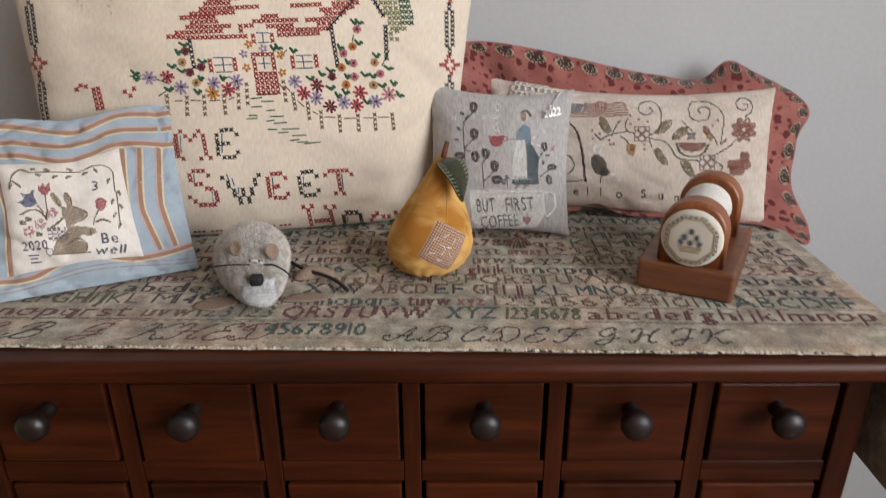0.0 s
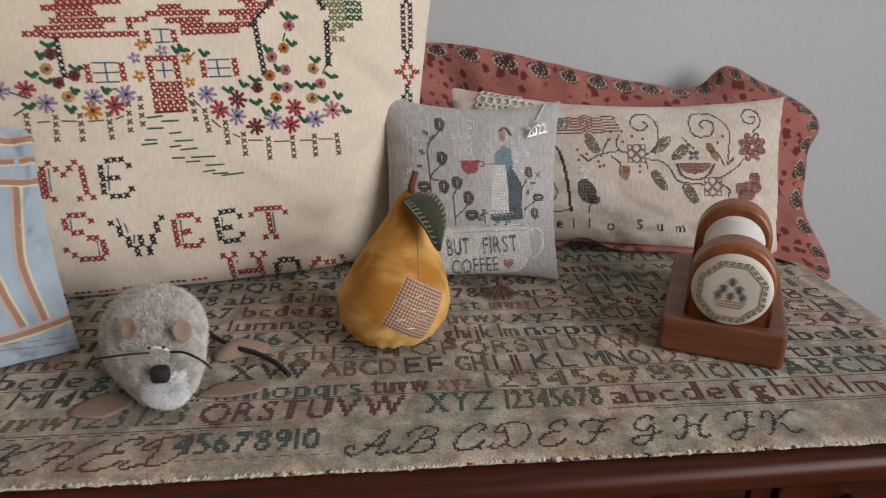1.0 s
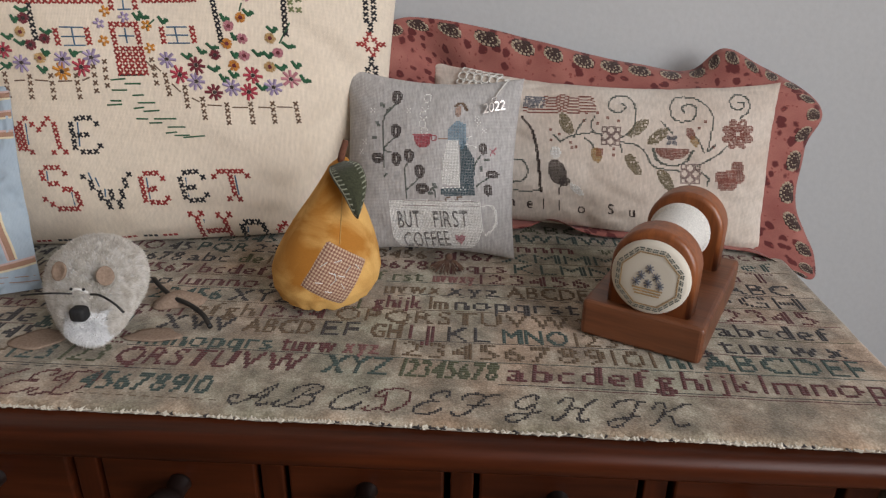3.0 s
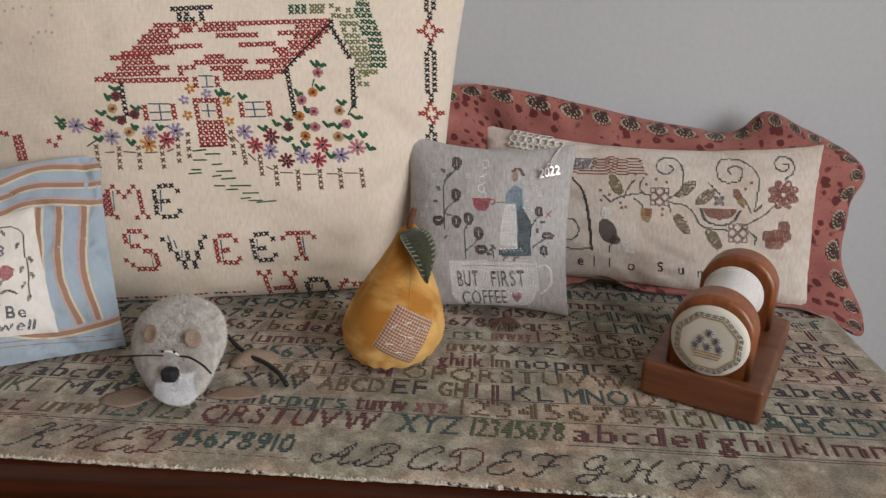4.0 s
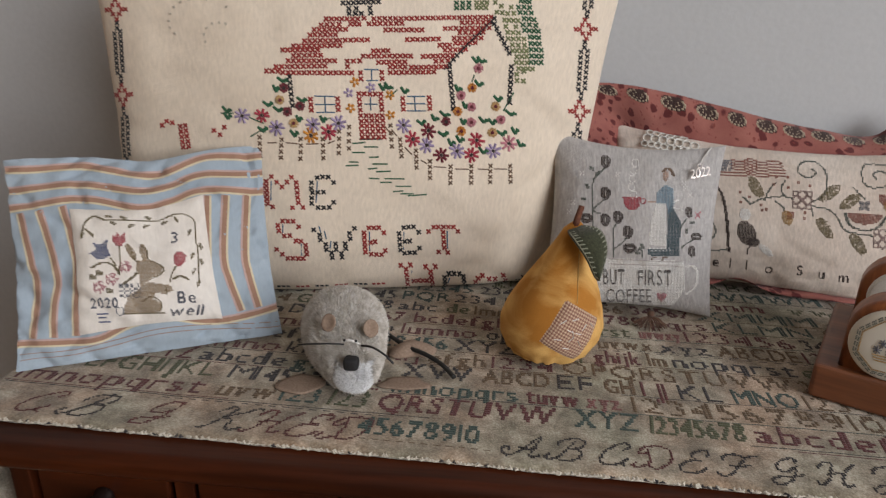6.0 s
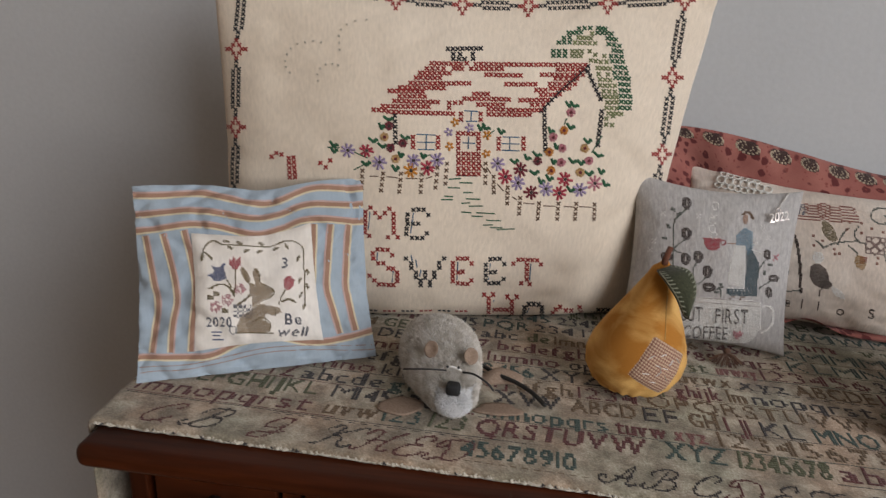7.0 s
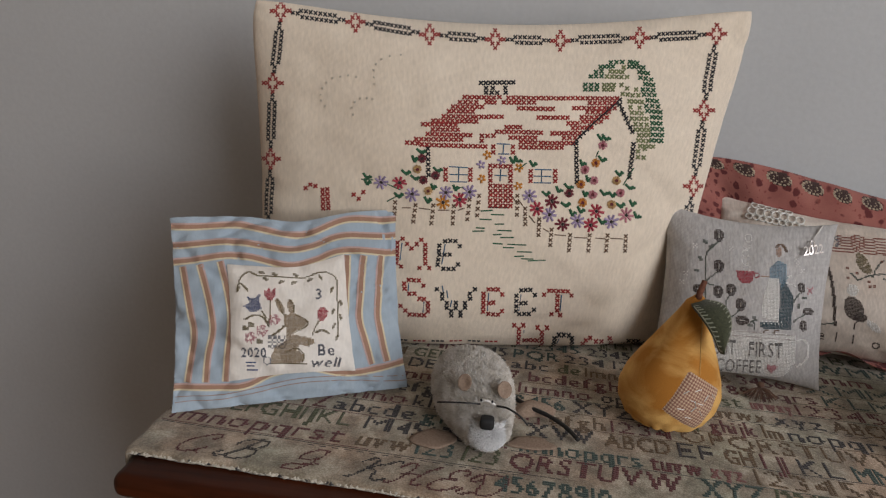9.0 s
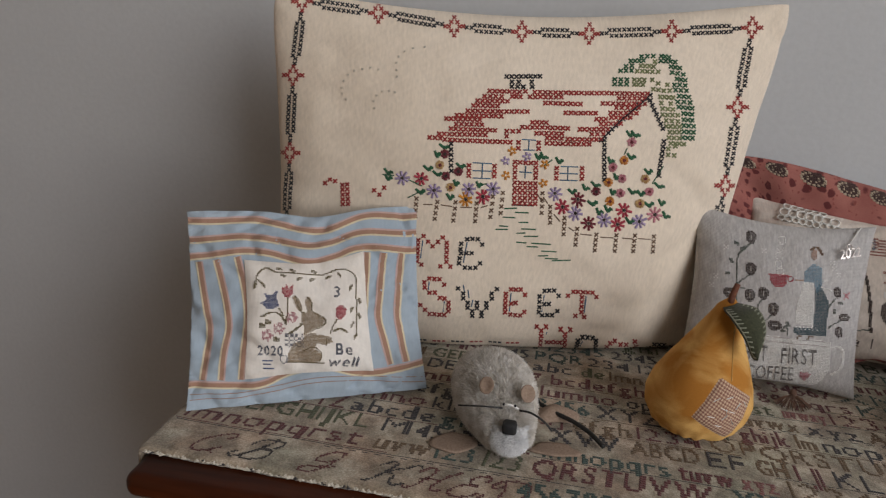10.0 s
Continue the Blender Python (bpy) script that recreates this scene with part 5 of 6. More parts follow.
EDGE, x = Edge(), 0.03
while x < run * 0.72:
    st = Stitches(EDGE).oval(x, 0.0105, 0.0098, 0.0068, 0.0018, 20, gap=1.08).oval(x + 0.004, 0.006, 0.004, 0.003, 0.0018, gap=1.08)
    pz = st.emit("paisley_print", T_PAISLEY, ruffle)
    st = Stitches(EDGE)
    for k in range(13):
        a = k * math.pi / 7.5 - 0.6
        st.cell(x + 0.0088 * math.cos(a), 0.0105 + 0.0060 * math.sin(a), 0.0013, 0.0009)
        if k % 2 == 0:
            st.cell(x + 0.0045 * math.cos(a), 0.0105 + 0.0030 * math.sin(a), 0.0009, 0.0009)
    st.emit("paisley_dots", T_PALE, pz)
    x += random.uniform(0.025, 0.032)

# crocheted lace on the long cushion's upper corner
M_LACE = thread("white_crochet_cotton", (0.88, 0.86, 0.80), 0.06)
bm = bmesh.new()
for row, (y, r, step) in enumerate(((166, 5.0, 9.5), (157, 6.5, 11.5), (148, 5.0, 10.0))):
    x = 908 + row * 4
    while x < 1000 - row * 12:
        ring = [LONG_CHART.at(x + r * math.cos(a), y + 0.13 * (x - 908) + r * 0.8 * math.sin(a), 0.0018 + 0.0006 * row) for a in (2 * math.pi * k / 12 for k in range(13))]
        tube(ring, 0.0008, 5, bm)
        x += step
part("crochet_lace", bm, M_LACE, longp, "white crocheted lace scallops", True)

# year charm and its thread on the grey cushion
charm_m, ct, cb = mat("pale_metal_charm", 0.3, 0.7)
n = nd(ct, "TexNoise", Scale=400.0)
ct.links.new(coords(ct), n.inputs["Vector"])
ct.links.new(ramp(ct, n.outputs["Fac"], (0.3, (0.72, 0.64, 0.60)), (0.7, (0.88, 0.84, 0.82))), cb.inputs["Base Color"])
vs2, f2, pen = [], [], 1211.0
for c in "2022":
    tris = GLYPHS[c]
    x0 = min(p[0] for t in tris for p in t)
    for t in tris:
        k = len(vs2)
        for lift in (0.0056, 0.0042):
            vs2 += [GREY_CHART.at(pen + (px - x0) * 20, 238 - py * 25 - (pen + (px - x0) * 20 - 1211) * 0.18, lift) for px, py in t]
        f2 += [(k, k + 1, k + 2), (k + 5, k + 4, k + 3), (k, k + 3, k + 4, k + 1), (k + 1, k + 4, k + 5, k + 2), (k + 2, k + 5, k + 3, k)]
    pen += 9.4
charm = obj("charm", vs2, f2, charm_m, grey, "pale metal year charm")
part("charm_ring", tube([GREY_CHART.at(1229 + 4 * math.cos(a), 214 + 4 * math.sin(a), 0.003) for a in (2 * math.pi * k / 14 for k in range(15))], 0.0005, 6), charm_m, charm, "", True)
M_COTTON = thread("white_cotton", (0.80, 0.78, 0.74), 0.1)
part("charm_thread", tube([GREY_CHART.at(x, y, 0.002) for x, y in ((1230, 211), (1236, 200), (1246, 186), (1253, 175), (1255, 172), (1250, 182), (1240, 196))], 0.0005, 6), M_COTTON, grey, "white cotton loop", True)
# tassel at the foot of the grey cushion
M_TASSEL = thread("brown_tassel_thread", (0.16, 0.085, 0.055))
bm = bmesh.new()
for k in range(46):
    a = random.uniform(-1.1, 1.1)
    d = Vector((math.sin(a) * 0.9, -math.cos(a) * 0.55, -0.05)).normalized() * random.uniform(0.013, 0.018)
    p = Vector((0.0815 + random.uniform(-0.001, 0.001), 0.237, 0.8085))
    tube([p, p + d * 0.5 + Vector((0, 0, -0.001)), p + d + Vector((0, 0, -0.0065 + random.uniform(0, 0.003)))], 0.0004, 4, bm)
tassel = part("tassel", bm, M_TASSEL, grey, "small brown thread tassel")
bm = bmesh.new()
bmesh.ops.create_uvsphere(bm, u_segments=14, v_segments=10, radius=0.0034, matrix=Matrix.Translation((0.0815, 0.237, 0.8105)))
part("tassel_head", bm, M_TASSEL, tassel, "", True)

# ---- the stuffed pear ----
def velvet(name, light, deep):
    m, t, b = mat(name, 0.85, sheen=0.6, spec=0.2)
    n1, n2 = nd(t, "TexNoise", Scale=24.0, Detail=5.0, Distortion=0.8), nd(t, "TexNoise", Scale=1400.0)
    for n in (n1, n2):
        t.links.new(coords(t), n.inputs["Vector"])
    c = mixed(t, ramp(t, n1.outputs["Fac"], (0.40, deep), (0.60, light)), ramp(t, n2.outputs["Fac"], (0.3, (0.85,) * 3), (0.7, (1, 1, 1))), 1.0, "MULTIPLY")
    t.links.new(c, b.inputs["Base Color"])
    b.inputs["Sheen Tint"].default_value = (*light, 1)
    bump(t, b, n2.outputs["Fac"], 0.25, 0.0004)
    return m


M_PEAR = velvet("mustard_velvet", (0.74, 0.44, 0.145), (0.43, 0.175, 0.028))
M_FELT_GREEN = speckle("dark_green_felt", (0.032, 0.036, 0.018), (0.062, 0.066, 0.036), 700.0, 0.95, 0.6, 0.0008, 0.2)
M_FELT_BROWN = speckle("brown_felt", (0.11, 0.04, 0.025), (0.17, 0.07, 0.04), 700.0, 0.95, 0.5, 0.0008)
P_BASE, P_TOP, P_H = np.array((-0.0138, 0.1725, 0.7998)), np.array((0.0025, 0.184, 0.913)), 0.1132
P_PROFILE = [(0.0, 0.014), (0.02, 0.0235), (0.08, 0.0345), (0.17, 0.0408), (0.27, 0.0424), (0.38, 0.0395), (0.5, 0.0335), (0.62, 0.0262), (0.74, 0.0190), (0.86, 0.0132), (0.95, 0.0090), (1.0, 0.0030)]


def pear_at(a, h, lift=0.0):
    r = float(np.interp(h, [p[0] for p in P_PROFILE], [p[1] for p in P_PROFILE]))
    ax = P_BASE + (P_TOP - P_BASE) * np.array((h ** 1.6, h ** 1.6, h))
    gather = 0.0021 * math.cos(17 * a + 2 * math.sin(3 * a)) * max(0.0, 1 - h / 0.16) + 0.0010 * noise.noise(Vector((math.cos(a) * 2, math.sin(a) * 2, h * 4)))
    r += gather + lift
    return ax + np.array((r * math.cos(a), r * math.sin(a), 0.0))


pear = thing("stuffed_pear", (0, 0, 0), "stuffed mustard velvet pear with a gingham patch and green felt leaf", "pear ornament")
NA, NH = 96, 60
vs = [pear_at(2 * math.pi * i / NA, j / NH) for j in range(NH + 1) for i in range(NA)]
f = [(j * NA + i, j * NA + (i + 1) % NA, (j + 1) * NA + (i + 1) % NA, (j + 1) * NA + i) for j in range(NH) for i in range(NA)]
f += [tuple(range(NA))[::-1], tuple(range(NH * NA, NH * NA + NA))]
obj("body", vs, f, M_PEAR, pear, "plush mustard velvet body gathered at the bottom", True)


def gingham():
    m, t, b = mat("brown_gingham", 0.9, sheen=0.1, spec=0.2)
    v = coords(t, (1, 1, 1), "UV")
    sep = t.nodes.new("ShaderNodeSeparateXYZ")
    t.links.new(v, sep.inputs[0])
    bands = []
    for k in range(2):
        mu = t.nodes.new("ShaderNodeMath")
        mu.operation, mu.inputs[1].default_value = "MULTIPLY", 1 / 0.0024
        fr = t.nodes.new("ShaderNodeMath")
        fr.operation = "FRACT"
        gt = t.nodes.new("ShaderNodeMath")
        gt.operation, gt.inputs[1].default_value = "GREATER_THAN", 0.5
        t.links.new(sep.outputs[k], mu.inputs[0])
        t.links.new(mu.outputs[0], fr.inputs[0])
        t.links.new(fr.outputs[0], gt.inputs[0])
        bands.append(gt.outputs[0])
    av = t.nodes.new("ShaderNodeMath")
    av.operation = "ADD"
    t.links.new(bands[0], av.inputs[0])
    t.links.new(bands[1], av.inputs[1])
    half = t.nodes.new("ShaderNodeMath")
    half.operation, half.inputs[1].default_value = "MULTIPLY", 0.5
    t.links.new(av.outputs[0], half.inputs[0])
    n = nd(t, "TexNoise", Scale=1800.0)
    t.links.new(v, n.inputs["Vector"])
    c = ramp(t, half.outputs[0], (0.0, (0.62, 0.47, 0.33)), (0.5, (0.38, 0.22, 0.15)), (1.0, (0.22, 0.10, 0.075)))
    c = mixed(t, c, ramp(t, n.outputs["Fac"], (0.3, (0.78,) * 3), (0.7, (1, 1, 1))), 1.0, "MULTIPLY")
    t.links.new(c, b.inputs["Base Color"])
    bump(t, b, n.outputs["Fac"], 0.4, 0.0005)
    return m


class Patch:
    """A square patch laid on the pear, in metres from its middle."""

    def at(self, x, y, lift):
        c, s = math.cos(radians(-30)), math.sin(radians(-30))
        a, b = x * c - y * s, x * s + y * c
        h = 0.335 + b * 0.96 / P_H
        r = float(np.interp(h, [p[0] for p in P_PROFILE], [p[1] for p in P_PROFILE]))
        return pear_at(radians(-71) + a / r, h, 0.0008 + lift)


PATCH = Patch()
N = 14
vs, uv, f = [], [], []
for j in range(N + 1):
    for i in range(N + 1):
        x, y = 0.039 * (i / N - 0.5), 0.039 * (j / N - 0.5)
        rim = min(i, j, N - i, N - j)
        vs.append(PATCH.at(x, y, -0.0012 if rim == 0 else 0.0))
        uv.append((x + 0.05, y + 0.05))
for j in range(N):
    for i in range(N):
        k = j * (N + 1) + i
        f.append((k, k + 1, k + N + 2, k + N + 1))
patch = obj("patch", vs, f, gingham(), pear, "brown and cream gingham patch", True, uv)
st = Stitches(PATCH)
for x, y, a in ((-0.004, 0.010, 40), (0.004, 0.002, 10), (0.001, -0.004, 70), (-0.008, -0.009, 25), (0.009, -0.004, -30), (0.006, 0.008, 80), (-0.012, 0.004, 60), (0.002, -0.012, 15), (0.012, 0.012, -20), (0.0, 0.0, -45), (-0.003, 0.001, 5)):
    st.bar(x - 0.0028 * math.cos(radians(a)), y - 0.0028 * math.sin(radians(a)), x + 0.0028 * math.cos(radians(a)), y + 0.0028 * math.sin(radians(a)), 0.0006)
st.emit("patch_stitches", T_WHITE, patch, "loose white stitches")
part("seam", tube([pear_at(radians(-62 - 10 * (1 - h)), h, 0.0001) for h in np.linspace(0.52, 0.93, 22)], 0.0004, 6), thread("seam_thread", (0.62, 0.36, 0.10)), pear, "", True)
part("stem", tube([(0.0015, 0.181, 0.908), (0.0025, 0.1825, 0.916), (0.0055, 0.185, 0.926)], 0.0030, 12, None, 0.75), M_FELT_BROWN, pear, "rolled brown felt stem", True)
# leaf
mid = spline([(0.0015, 0.1715, 0.9125), (0.0100, 0.1590, 0.9110), (0.0175, 0.1500, 0.8990), (0.0195, 0.1440, 0.8800)], 10)


def leaf_at(q, s, lift=0.0):
    k = min(len(mid) - 1.001, q * (len(mid) - 1))
    i = int(k)
    p = mid[i] * (1 - (k - i)) + mid[i + 1] * (k - i)
    w = 0.0118 * math.sin(math.pi * (0.10 + 0.90 * q) ** 0.85) ** 0.8
    side = np.array((0.86, 0.30, 0.30))
    nrm = np.array((0.35, -0.85, 0.38))
    return p + side * s * w + nrm * (lift - 0.0035 * s * s)


NQ, NS = 26, 10
vs = [leaf_at(j / NQ, 2 * i / NS - 1, 0.0009) for j in range(NQ + 1) for i in range(NS + 1)] + [leaf_at(j / NQ, 2 * i / NS - 1, -0.0007) for j in range(NQ + 1) for i in range(NS + 1)]
H = (NQ + 1) * (NS + 1)
f = []
for j in range(NQ):
    for i in range(NS):
        k = j * (NS + 1) + i
        f += [(k, k + NS + 1, k + NS + 2, k + 1), (H + k, H + k + 1, H + k + NS + 2, H + k + NS + 1)]
    for i in (0, NS):
        k = j * (NS + 1) + i
        f.append((k, H + k, H + k + NS + 1, k + NS + 1))
leaf = obj("leaf", vs, f, M_FELT_GREEN, pear, "dark green felt leaf with blanket stitching", True)


class Leaf:
    def at(self, x, y, lift):
        return leaf_at(max(0, min(1, x)), max(-1, min(1, y)), lift + 0.0009)


st = Stitches(Leaf())
for k in range(13):
    q = 0.08 + 0.86 * k / 12
    for s in (-1, 1):
        st.bar(q, s * 0.96, q + 0.02, s * 0.58, 0.020, 0.0001, 0.0006).bar(q, s * 0.93, q + 0.07, s * 0.93, 0.07, 0.0001, 0.0005)
st.emit("blanket_stitches", thread("pale_green_thread", (0.42, 0.44, 0.33)), leaf, "pale blanket stitches")

# ---- the plush mouse ----
def fur(name, stops, scale=150.0):
    m, t, b = mat(name, 1.0, sheen=0.1, spec=0.05)
    isl = t.nodes.new("ShaderNodeNewGeometry").outputs["Random Per Island"]
    n = nd(t, "TexNoise", Scale=scale, Detail=3.0)
    t.links.new(coords(t), n.inputs["Vector"])
    c = mixed(t, ramp(t, n.outputs["Fac"], *stops), ramp(t, isl, (0.0, (0.86,) * 3), (1.0, (1, 1, 1))), 1.0, "MULTIPLY")
    t.links.new(c, b.inputs["Base Color"])
    return m


M_FUR = fur("grey_plush", ((0.36, (0.56, 0.51, 0.445)), (0.5, (0.68, 0.635, 0.575)), (0.64, (0.78, 0.74, 0.69))))
M_SKIN = speckle("plush_backing", (0.40, 0.365, 0.315), (0.53, 0.49, 0.435), 600.0, 0.95, 0.5, 0.0008)
M_WFUR = fur("white_plush", ((0.3, (0.76, 0.76, 0.77)), (0.7, (0.92, 0.92, 0.92))))
M_FELT_TAN = speckle("tan_felt", (0.235, 0.165, 0.12), (0.33, 0.24, 0.18), 600.0, 0.95, 0.5, 0.0008)
M_NOSE = speckle("black_felt", (0.010, 0.010, 0.011), (0.02, 0.02, 0.021), 600.0, 0.7, 0.3, 0.0005)
SPINE = [(-0.184, 0.188, 0.822, 0.004), (-0.184, 0.183, 0.825, 0.016), (-0.183, 0.170, 0.829, 0.0270), (-0.180, 0.150, 0.831, 0.0320), (-0.176, 0.128, 0.831, 0.0315), (-0.1705, 0.112, 0.829, 0.0275), (-0.1655, 0.100, 0.8255, 0.0215), (-0.1610, 0.0905, 0.8225, 0.0165),
         (-0.1590, 0.0840, 0.8215, 0.0115), (-0.1585, 0.0810, 0.8215, 0.0035)]
mouse = thing("plush_mouse", (0, 0, 0), "small grey plush mouse with felt ears and a black cord tail", "toy mouse")
ring = spline([np.array(p) for p in SPINE], 6)
NA = 48


def mouse_at(k, a):
    x, y, z, r = ring[k]
    w = 1.0 + 0.03 * noise.noise(Vector((k * 0.2, math.cos(a) * 1.5, math.sin(a) * 1.5)))
    zz = z - 0.0035 + r * w * (0.84 if math.sin(a) > 0 else 1.0) * math.sin(a)
    return np.array((x + r * w * math.cos(a), y, max(zz, 0.8005 + 0.002 * abs(math.cos(a)))))


vs = [mouse_at(k, 2 * math.pi * i / NA) for k in range(len(ring)) for i in range(NA)]
f = [(k * NA + i, k * NA + (i + 1) % NA, (k + 1) * NA + (i + 1) % NA, (k + 1) * NA + i) for k in range(len(ring) - 1) for i in range(NA)]
f += [tuple(range(NA))[::-1], tuple(range((len(ring) - 1) * NA, len(ring) * NA))]
body = obj("body", vs, f, M_SKIN, mouse, "grey plush body", True)


def blades(count, length, where, name, material, parent, wide=0.00026):
    """Short plush fibres over the body."""
    vv, ff = [], []
    for _ in range(count):
        k, a = random.randrange(1, len(ring) - 2), random.uniform(0, 2 * math.pi)
        q = random.random()
        p = mouse_at(k, a) * (1 - q) + mouse_at(k + 1, a) * q
        if p[2] < 0.803 or where(p, a) is False:
            continue
        n1 = np.array((math.cos(a), (ring[k][3] - ring[k + 1][3]) / max(1e-4, abs(ring[k + 1][1] - ring[k][1])) * -0.6, math.sin(a)))
        n1 /= np.linalg.norm(n1)
        d = n1 + np.array((random.uniform(-0.9, 0.9), 0.35 + random.uniform(-0.8, 0.8), random.uniform(-0.8, 0.6)))
        d = d / np.linalg.norm(d) * length * random.uniform(0.6, 1.15)
        e = np.cross(d, n1)
        e = e / (np.linalg.norm(e) + 1e-9) * wide
        m = len(vv)
        vv += [p - e, p + e, p + d * 0.6 + e * 0.7 + n1 * 0.0002, p + d]
        ff += [(m, m + 1, m + 2), (m, m + 2, m + 3)]
    ob = obj(name, vv, ff, material, parent)
    ob["kind"] = "stuff"
    return ob


def muzzle(p, a):
    return p[1] < 0.099 and 0.8040 < p[2] < 0.8285 and abs(p[0] + 0.159) < 0.0130


blades(100000, 0.0046, lambda p, a: not muzzle(p, a), "fur", M_FUR, body)
blades(16000, 0.0030, lambda p, a: muzzle(p, a) and p[2] > 0.807, "muzzle_fur", M_WFUR, body, 0.0004)
chin_m = pose(-0.1590, 0.0865, 0.8172) @ Matrix.Diagonal((0.0128, 0.0100, 0.0090, 1))
bm = bmesh.new()
bmesh.ops.create_uvsphere(bm, u_segments=20, v_segments=14, radius=1, matrix=chin_m)
muzzle_part = part("muzzle", bm, M_WFUR, mouse, "white plush muzzle", True)
vv, ff = [], []
for _ in range(14000):
    n1 = Vector((random.gauss(0, 1), random.gauss(-0.7, 1), random.gauss(0, 1))).normalized()
    p, out = chin_m @ n1, Vector((n1.x, n1.y, n1.z * 1.2)).normalized()
    if p.z < 0.803:
        continue
    d = (out + Vector((random.uniform(-0.9, 0.9), random.uniform(-0.5, 0.7), random.uniform(-1.1, 0.4)))).normalized() * random.uniform(0.0018, 0.0038)
    e = d.cross(out).normalized() * 0.00028
    m = len(vv)
    vv += [p - e, p + e, p + d * 0.6 + e * 0.7, p + d]
    ff += [(m, m + 1, m + 2), (m, m + 2, m + 3)]
obj("chin_fur", vv, ff, M_WFUR, muzzle_part)["kind"] = "stuff"
part("nose", box_bm(-0.1645, -0.1535, 0.0765, 0.0860, 0.8265, 0.8362, 0.0028, 3), M_NOSE, mouse, "black felt nose", True)
for x, y, z, turn in ((-0.1800, 0.1030, 0.8515, -14), (-0.1490, 0.1030, 0.8490, 24)):
    e = lathe([(0.0015, -0.0006), (0.0056, -0.0009), (0.0074, 0.0002), (0.0078, 0.0018), (0.0070, 0.0022), (0.0040, 0.0008), (0.001, 0.0004)], 24, m=pose(x, y, z, 64, 0, turn) @ Matrix.Diagonal((0.75, 0.88, 0.9, 1)))
    part("ear", e, M_FELT_TAN, mouse, "tan felt ear", True)
M_CORD = speckle("black_waxed_cord", (0.010, 0.010, 0.010), (0.025, 0.024, 0.024), 500.0, 0.5, 0.3, 0.0004)
part("whisker", tube(spline([(-0.166, 0.089, 0.8420), (-0.176, 0.084, 0.8445), (-0.188, 0.083, 0.8440), (-0.199, 0.085, 0.8415)], 6), 0.00065, 6), M_CORD, mouse, "black thread whisker", True)
part("whisker", tube(spline([(-0.153, 0.088, 0.8425), (-0.144, 0.084, 0.8440), (-0.134, 0.081, 0.8400), (-0.128, 0.080, 0.834)], 6), 0.0008, 6), M_CORD, mouse, "black thread whisker", True)
bm = tube(spline([(-0.1665, 0.0890, 0.8442), (-0.162, 0.0875, 0.8464), (-0.158, 0.0875, 0.8457), (-0.154, 0.0875, 0.8437)], 6), 0.0009, 6)
part("eye_thread", bm, T_WHITE, mouse, "white stitched eyes", True)
for x in (-0.1650, -0.1565):
    bm = bmesh.new()
    bmesh.ops.create_uvsphere(bm, u_segments=10, v_segments=8, radius=0.0010, matrix=Matrix.Translation((x, 0.0872, 0.8464)))
    part("eye", bm, M_NOSE, mouse, "", True)
part("tail", tube(spline([(-0.158, 0.186, 0.806), (-0.145, 0.172, 0.8045), (-0.128, 0.155, 0.8055), (-0.112, 0.144, 0.8060), (-0.098, 0.132, 0.8050), (-0.087, 0.117, 0.8035)], 8), 0.0019, 10), M_CORD, mouse, "thick black cord tail", True)


def pad(cx, cy, rx, ry, turn, lobes, rise=0.0):
    """A flat felt foot with a soft outline."""
    top, bot, N = [], [], 30
    c, s = math.cos(radians(turn)), math.sin(radians(turn))
    for q in (0.35, 0.8, 1.0):
        for i in range(N):
            a = 2 * math.pi * i / N
            k = q * (1 + 0.12 * math.cos(lobes * a + cx * 90) + 0.07 * math.cos((lobes + 2) * a + cy * 70))
            x, y = rx * k * math.cos(a), ry * k * math.sin(a)
            top.append((cx + x * c - y * s, cy + x * s + y * c, 0.8018 + rise * (1 - q * q) - 0.0004 * q + 0.0005 * math.sin(2 * a) * q))
    bot = [(x, y, 0.8004) for x, y, z in top[-N:]]
    f = [(r * N + i, (r + 1) * N + i, (r + 1) * N + (i + 1) % N, r * N + (i + 1) % N) for r in range(3) for i in range(N)]
    f = [q[::-1] for q in f] + [tuple(range(N)), tuple(range(3 * N, 4 * N))[::-1]]
    f = [q[::-1] for q in f[:3 * N]] + f[3 * N:]
    return obj("foot", top + bot, f, M_FELT_TAN, mouse, "flat tan felt foot", True)


pad(-0.203, 0.096, 0.0165, 0.0145, 22, 2)
pad(-0.125, 0.107, 0.019, 0.0090, 4, 3)
pad(-0.1265, 0.158, 0.020, 0.0125, 12, 3, 0.008)

# ---- the wooden spool stand ----
stand = thing("spool_stand", (0.2565, 0.092, 0.800, 0, 0, -28), "walnut stand with a white spool and a round stitched medallion", "spool stand")
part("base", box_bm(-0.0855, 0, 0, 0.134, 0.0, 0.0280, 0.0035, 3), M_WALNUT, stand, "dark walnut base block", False)


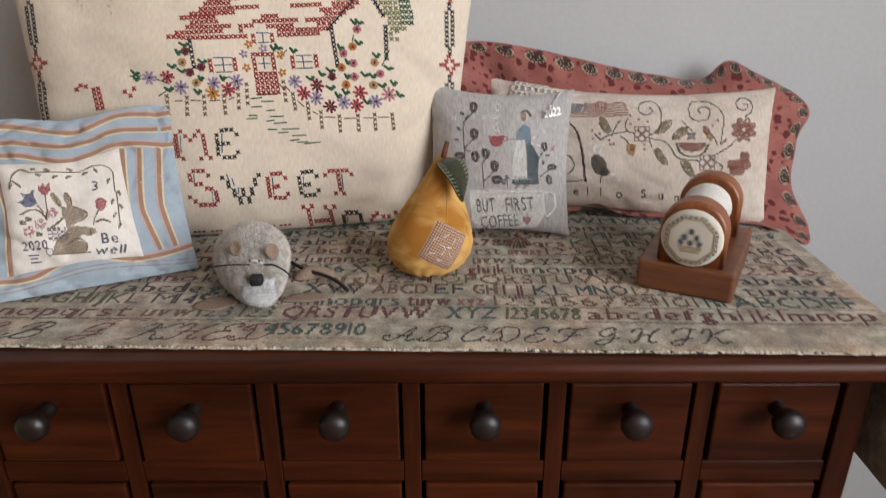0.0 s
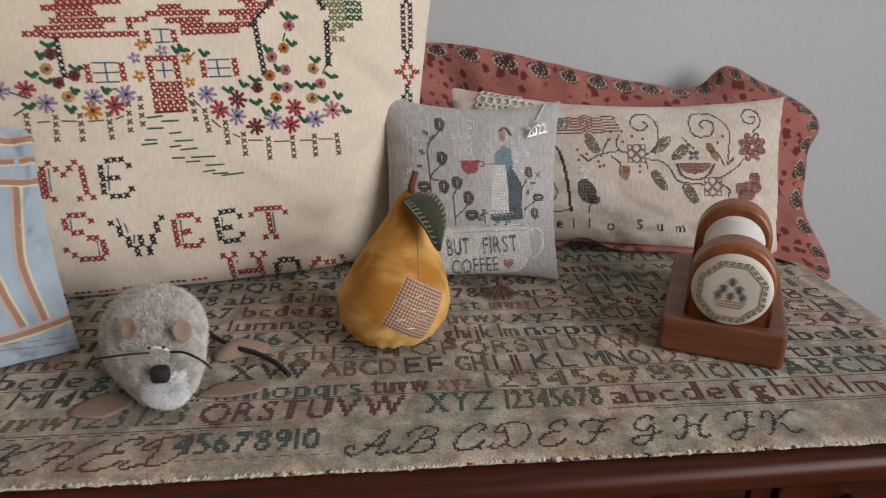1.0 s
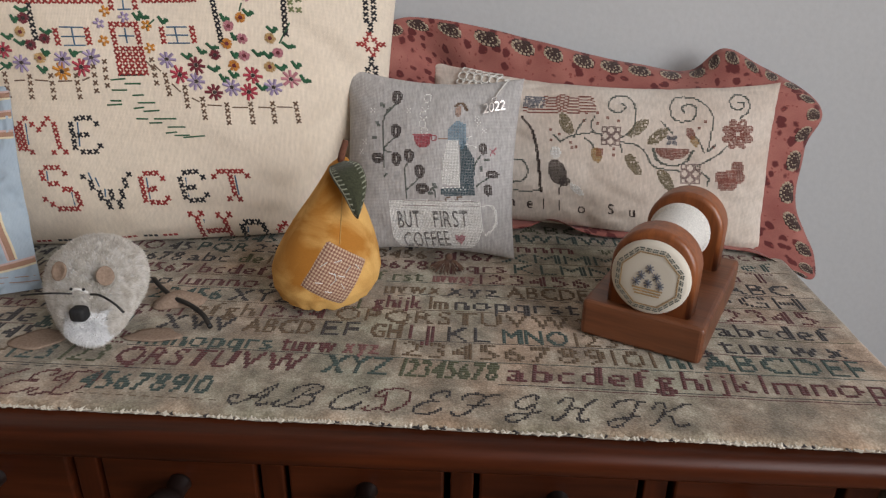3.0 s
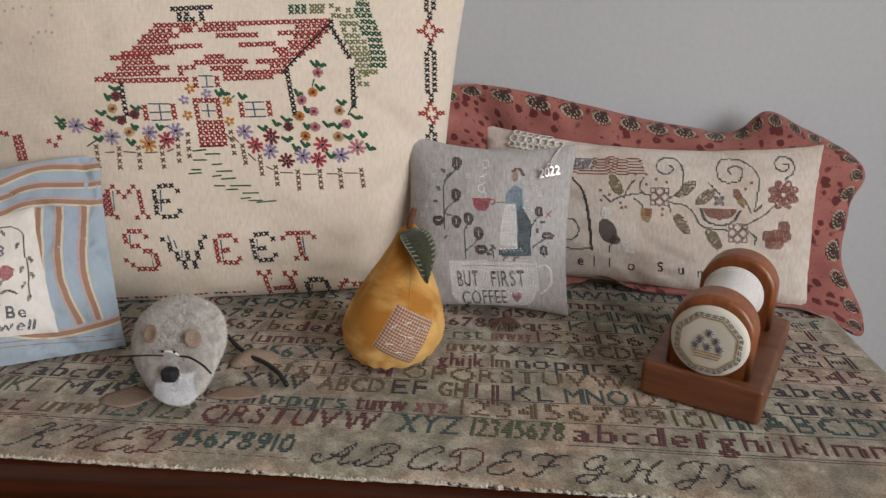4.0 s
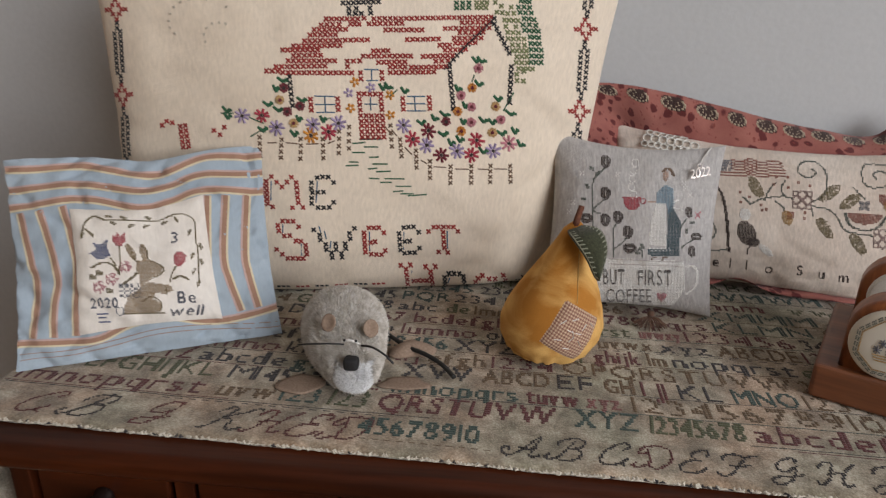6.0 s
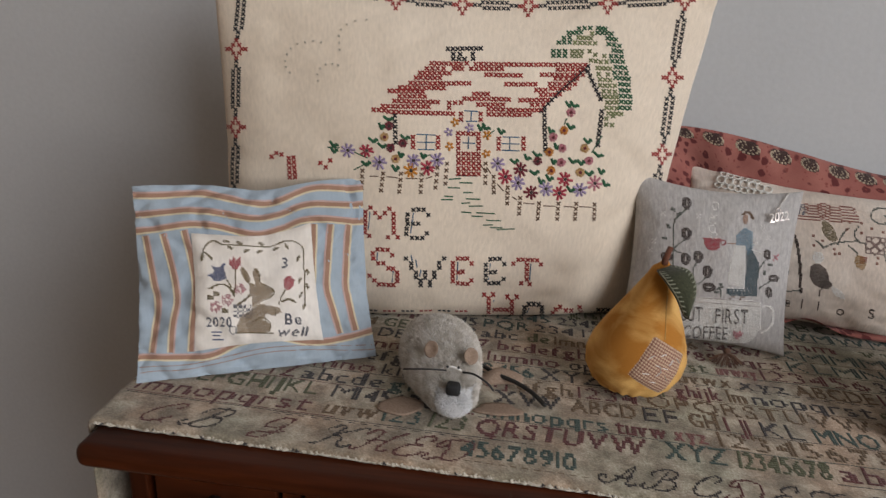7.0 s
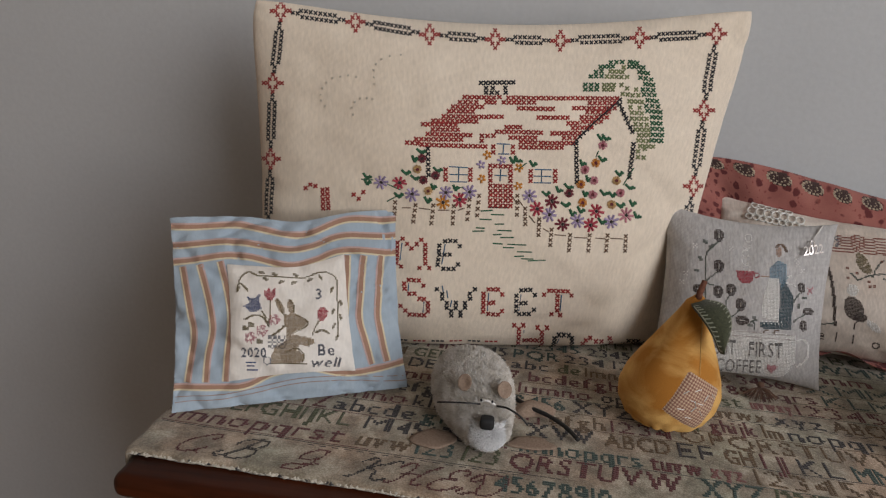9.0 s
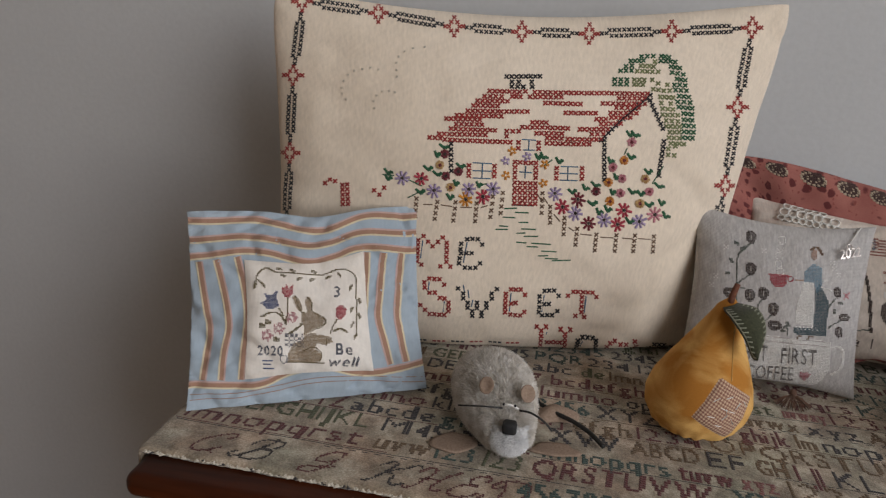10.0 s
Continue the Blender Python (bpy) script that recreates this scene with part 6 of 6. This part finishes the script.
def arch(y0, y1):
    """An upright with a round head, its edges eased."""
    pts = []
    hw, zc, z0, xc = 0.0292, 0.0585, 0.0280, -0.0415
    pts.append((-hw, z0))
    for k in range(25):
        a = math.pi - math.pi * k / 24
        pts.append((hw * math.cos(a), zc + hw * math.sin(a)))
    pts.append((hw, z0))
    bm = bmesh.new()
    front = [bm.verts.new((xc + x, y0, z)) for x, z in pts]
    back = [bm.verts.new((xc + x, y1, z)) for x, z in pts]
    n = len(pts)
    bm.faces.new(front)
    bm.faces.new(back[::-1])
    for i in range(n):
        bm.faces.new((front[i], back[i], back[(i + 1) % n], front[(i + 1) % n]))
    bmesh.ops.recalc_face_normals(bm, faces=bm.faces)
    rim = [e for e in bm.edges if (abs(e.verts[0].co.y - e.verts[1].co.y) < 1e-6) and e.calc_length() < 0.05 and max(v.co.z for v in e.verts) > z0 + 0.001]
    bmesh.ops.bevel(bm, geom=rim, offset=0.004, segments=4, profile=0.5, affect="EDGES")
    return bm


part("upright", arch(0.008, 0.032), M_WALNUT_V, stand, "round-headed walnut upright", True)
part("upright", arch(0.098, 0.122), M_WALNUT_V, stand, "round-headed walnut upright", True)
for ob in stand.children:
    if ob.name.startswith("upright"):
        mod = ob.modifiers.new("edges", "WEIGHTED_NORMAL")
M_SPOOL = thread("white_spool_cotton", (0.80, 0.77, 0.72), 0.08)
prof = [(0.0195, 0.0), (0.0225, 0.0008), (0.0228, 0.0030), (0.0205, 0.0046)] + [(0.0200 + 0.0003 * (k % 2), 0.005 + k * 0.0011) for k in range(38)] + [(0.0205, 0.0475), (0.0228, 0.0490), (0.0225, 0.0512), (0.0195, 0.0520)]
part("spool", lathe(prof, 40, m=pose(-0.0415, 0.0850, 0.0610, 90, 0, 0)), M_SPOOL, stand, "white cotton-wound spool", True)
part("axle", lathe([(0.0055, 0.0), (0.0055, 0.075)], 20, m=pose(-0.0415, 0.1020, 0.0610, 90, 0, 0)), M_WALNUT, stand, "", True)
disc = part("medallion", lathe([(0.0262, 0.0), (0.0270, 0.002), (0.0262, 0.0048), (0.0240, 0.0066), (0.014, 0.0074), (0.001, 0.0076)], 56, m=pose(-0.0415, 0.0078, 0.0545, 90, 0, 0)),
            cloth("ivory_aida", (0.82, 0.76, 0.65), None, 0.001), stand, "padded ivory medallion with stitched trees", True)


class Medal:
    """The medallion's face, in metres from its middle."""

    def at(self, x, y, lift):
        d = math.hypot(x, y)
        return np.array((-0.0415 + 0.937 * x, 0.0078 - float(np.interp(d, (0, 0.015, 0.0256, 0.028), (0.0077, 0.0075, 0.0067, 0.0049))) - lift, 0.0545 + 0.937 * y))


def octagon(st, r, pitch, gap):
    pts = [(r * math.cos(radians(22.5 + 45 * k)), r * math.sin(radians(22.5 + 45 * k))) for k in range(9)]
    for (ax, ay), (bx, by) in zip(pts, pts[1:]):
        n = int(math.hypot(bx - ax, by - ay) / pitch)
        for k in range(n):
            if not gap or k % gap:
                st.cell(ax + (bx - ax) * k / n, ay + (by - ay) * k / n, pitch * 0.42)
    return st


octagon(octagon(Stitches(Medal()), 0.0255, 0.0012, 4), 0.0238, 0.0012, 4).emit("stitched_frame", T_MOSS, disc)
octagon(Stitches(Medal()), 0.0220, 0.0012, 0).emit("stitched_frame", T_OCHRE, disc)
for x, y in ((0.0, 0.0085), (-0.0055, 0.0025), (0.0055, 0.0030), (-0.0085, -0.0030), (0.0, -0.0030), (0.0085, -0.0030)):
    st = Stitches(Medal())
    for k in range(8):
        st.bar(x, y, x + 0.0032 * math.cos(k * math.pi / 4), y + 0.0036 * math.sin(k * math.pi / 4), 0.0008)
    st.emit("stitched_tree", T_SLATE, disc)
st = Stitches(Medal())
for k in range(3):
    st.lines("%g,%g>%g,%g" % (-0.011 + 0.001 * k, -0.0075 - 0.0022 * k, 0.011 - 0.001 * k, -0.0075 - 0.0022 * k), 0.0012, 0.0016)
st.emit("stitched_boat", T_OCHRE, disc)
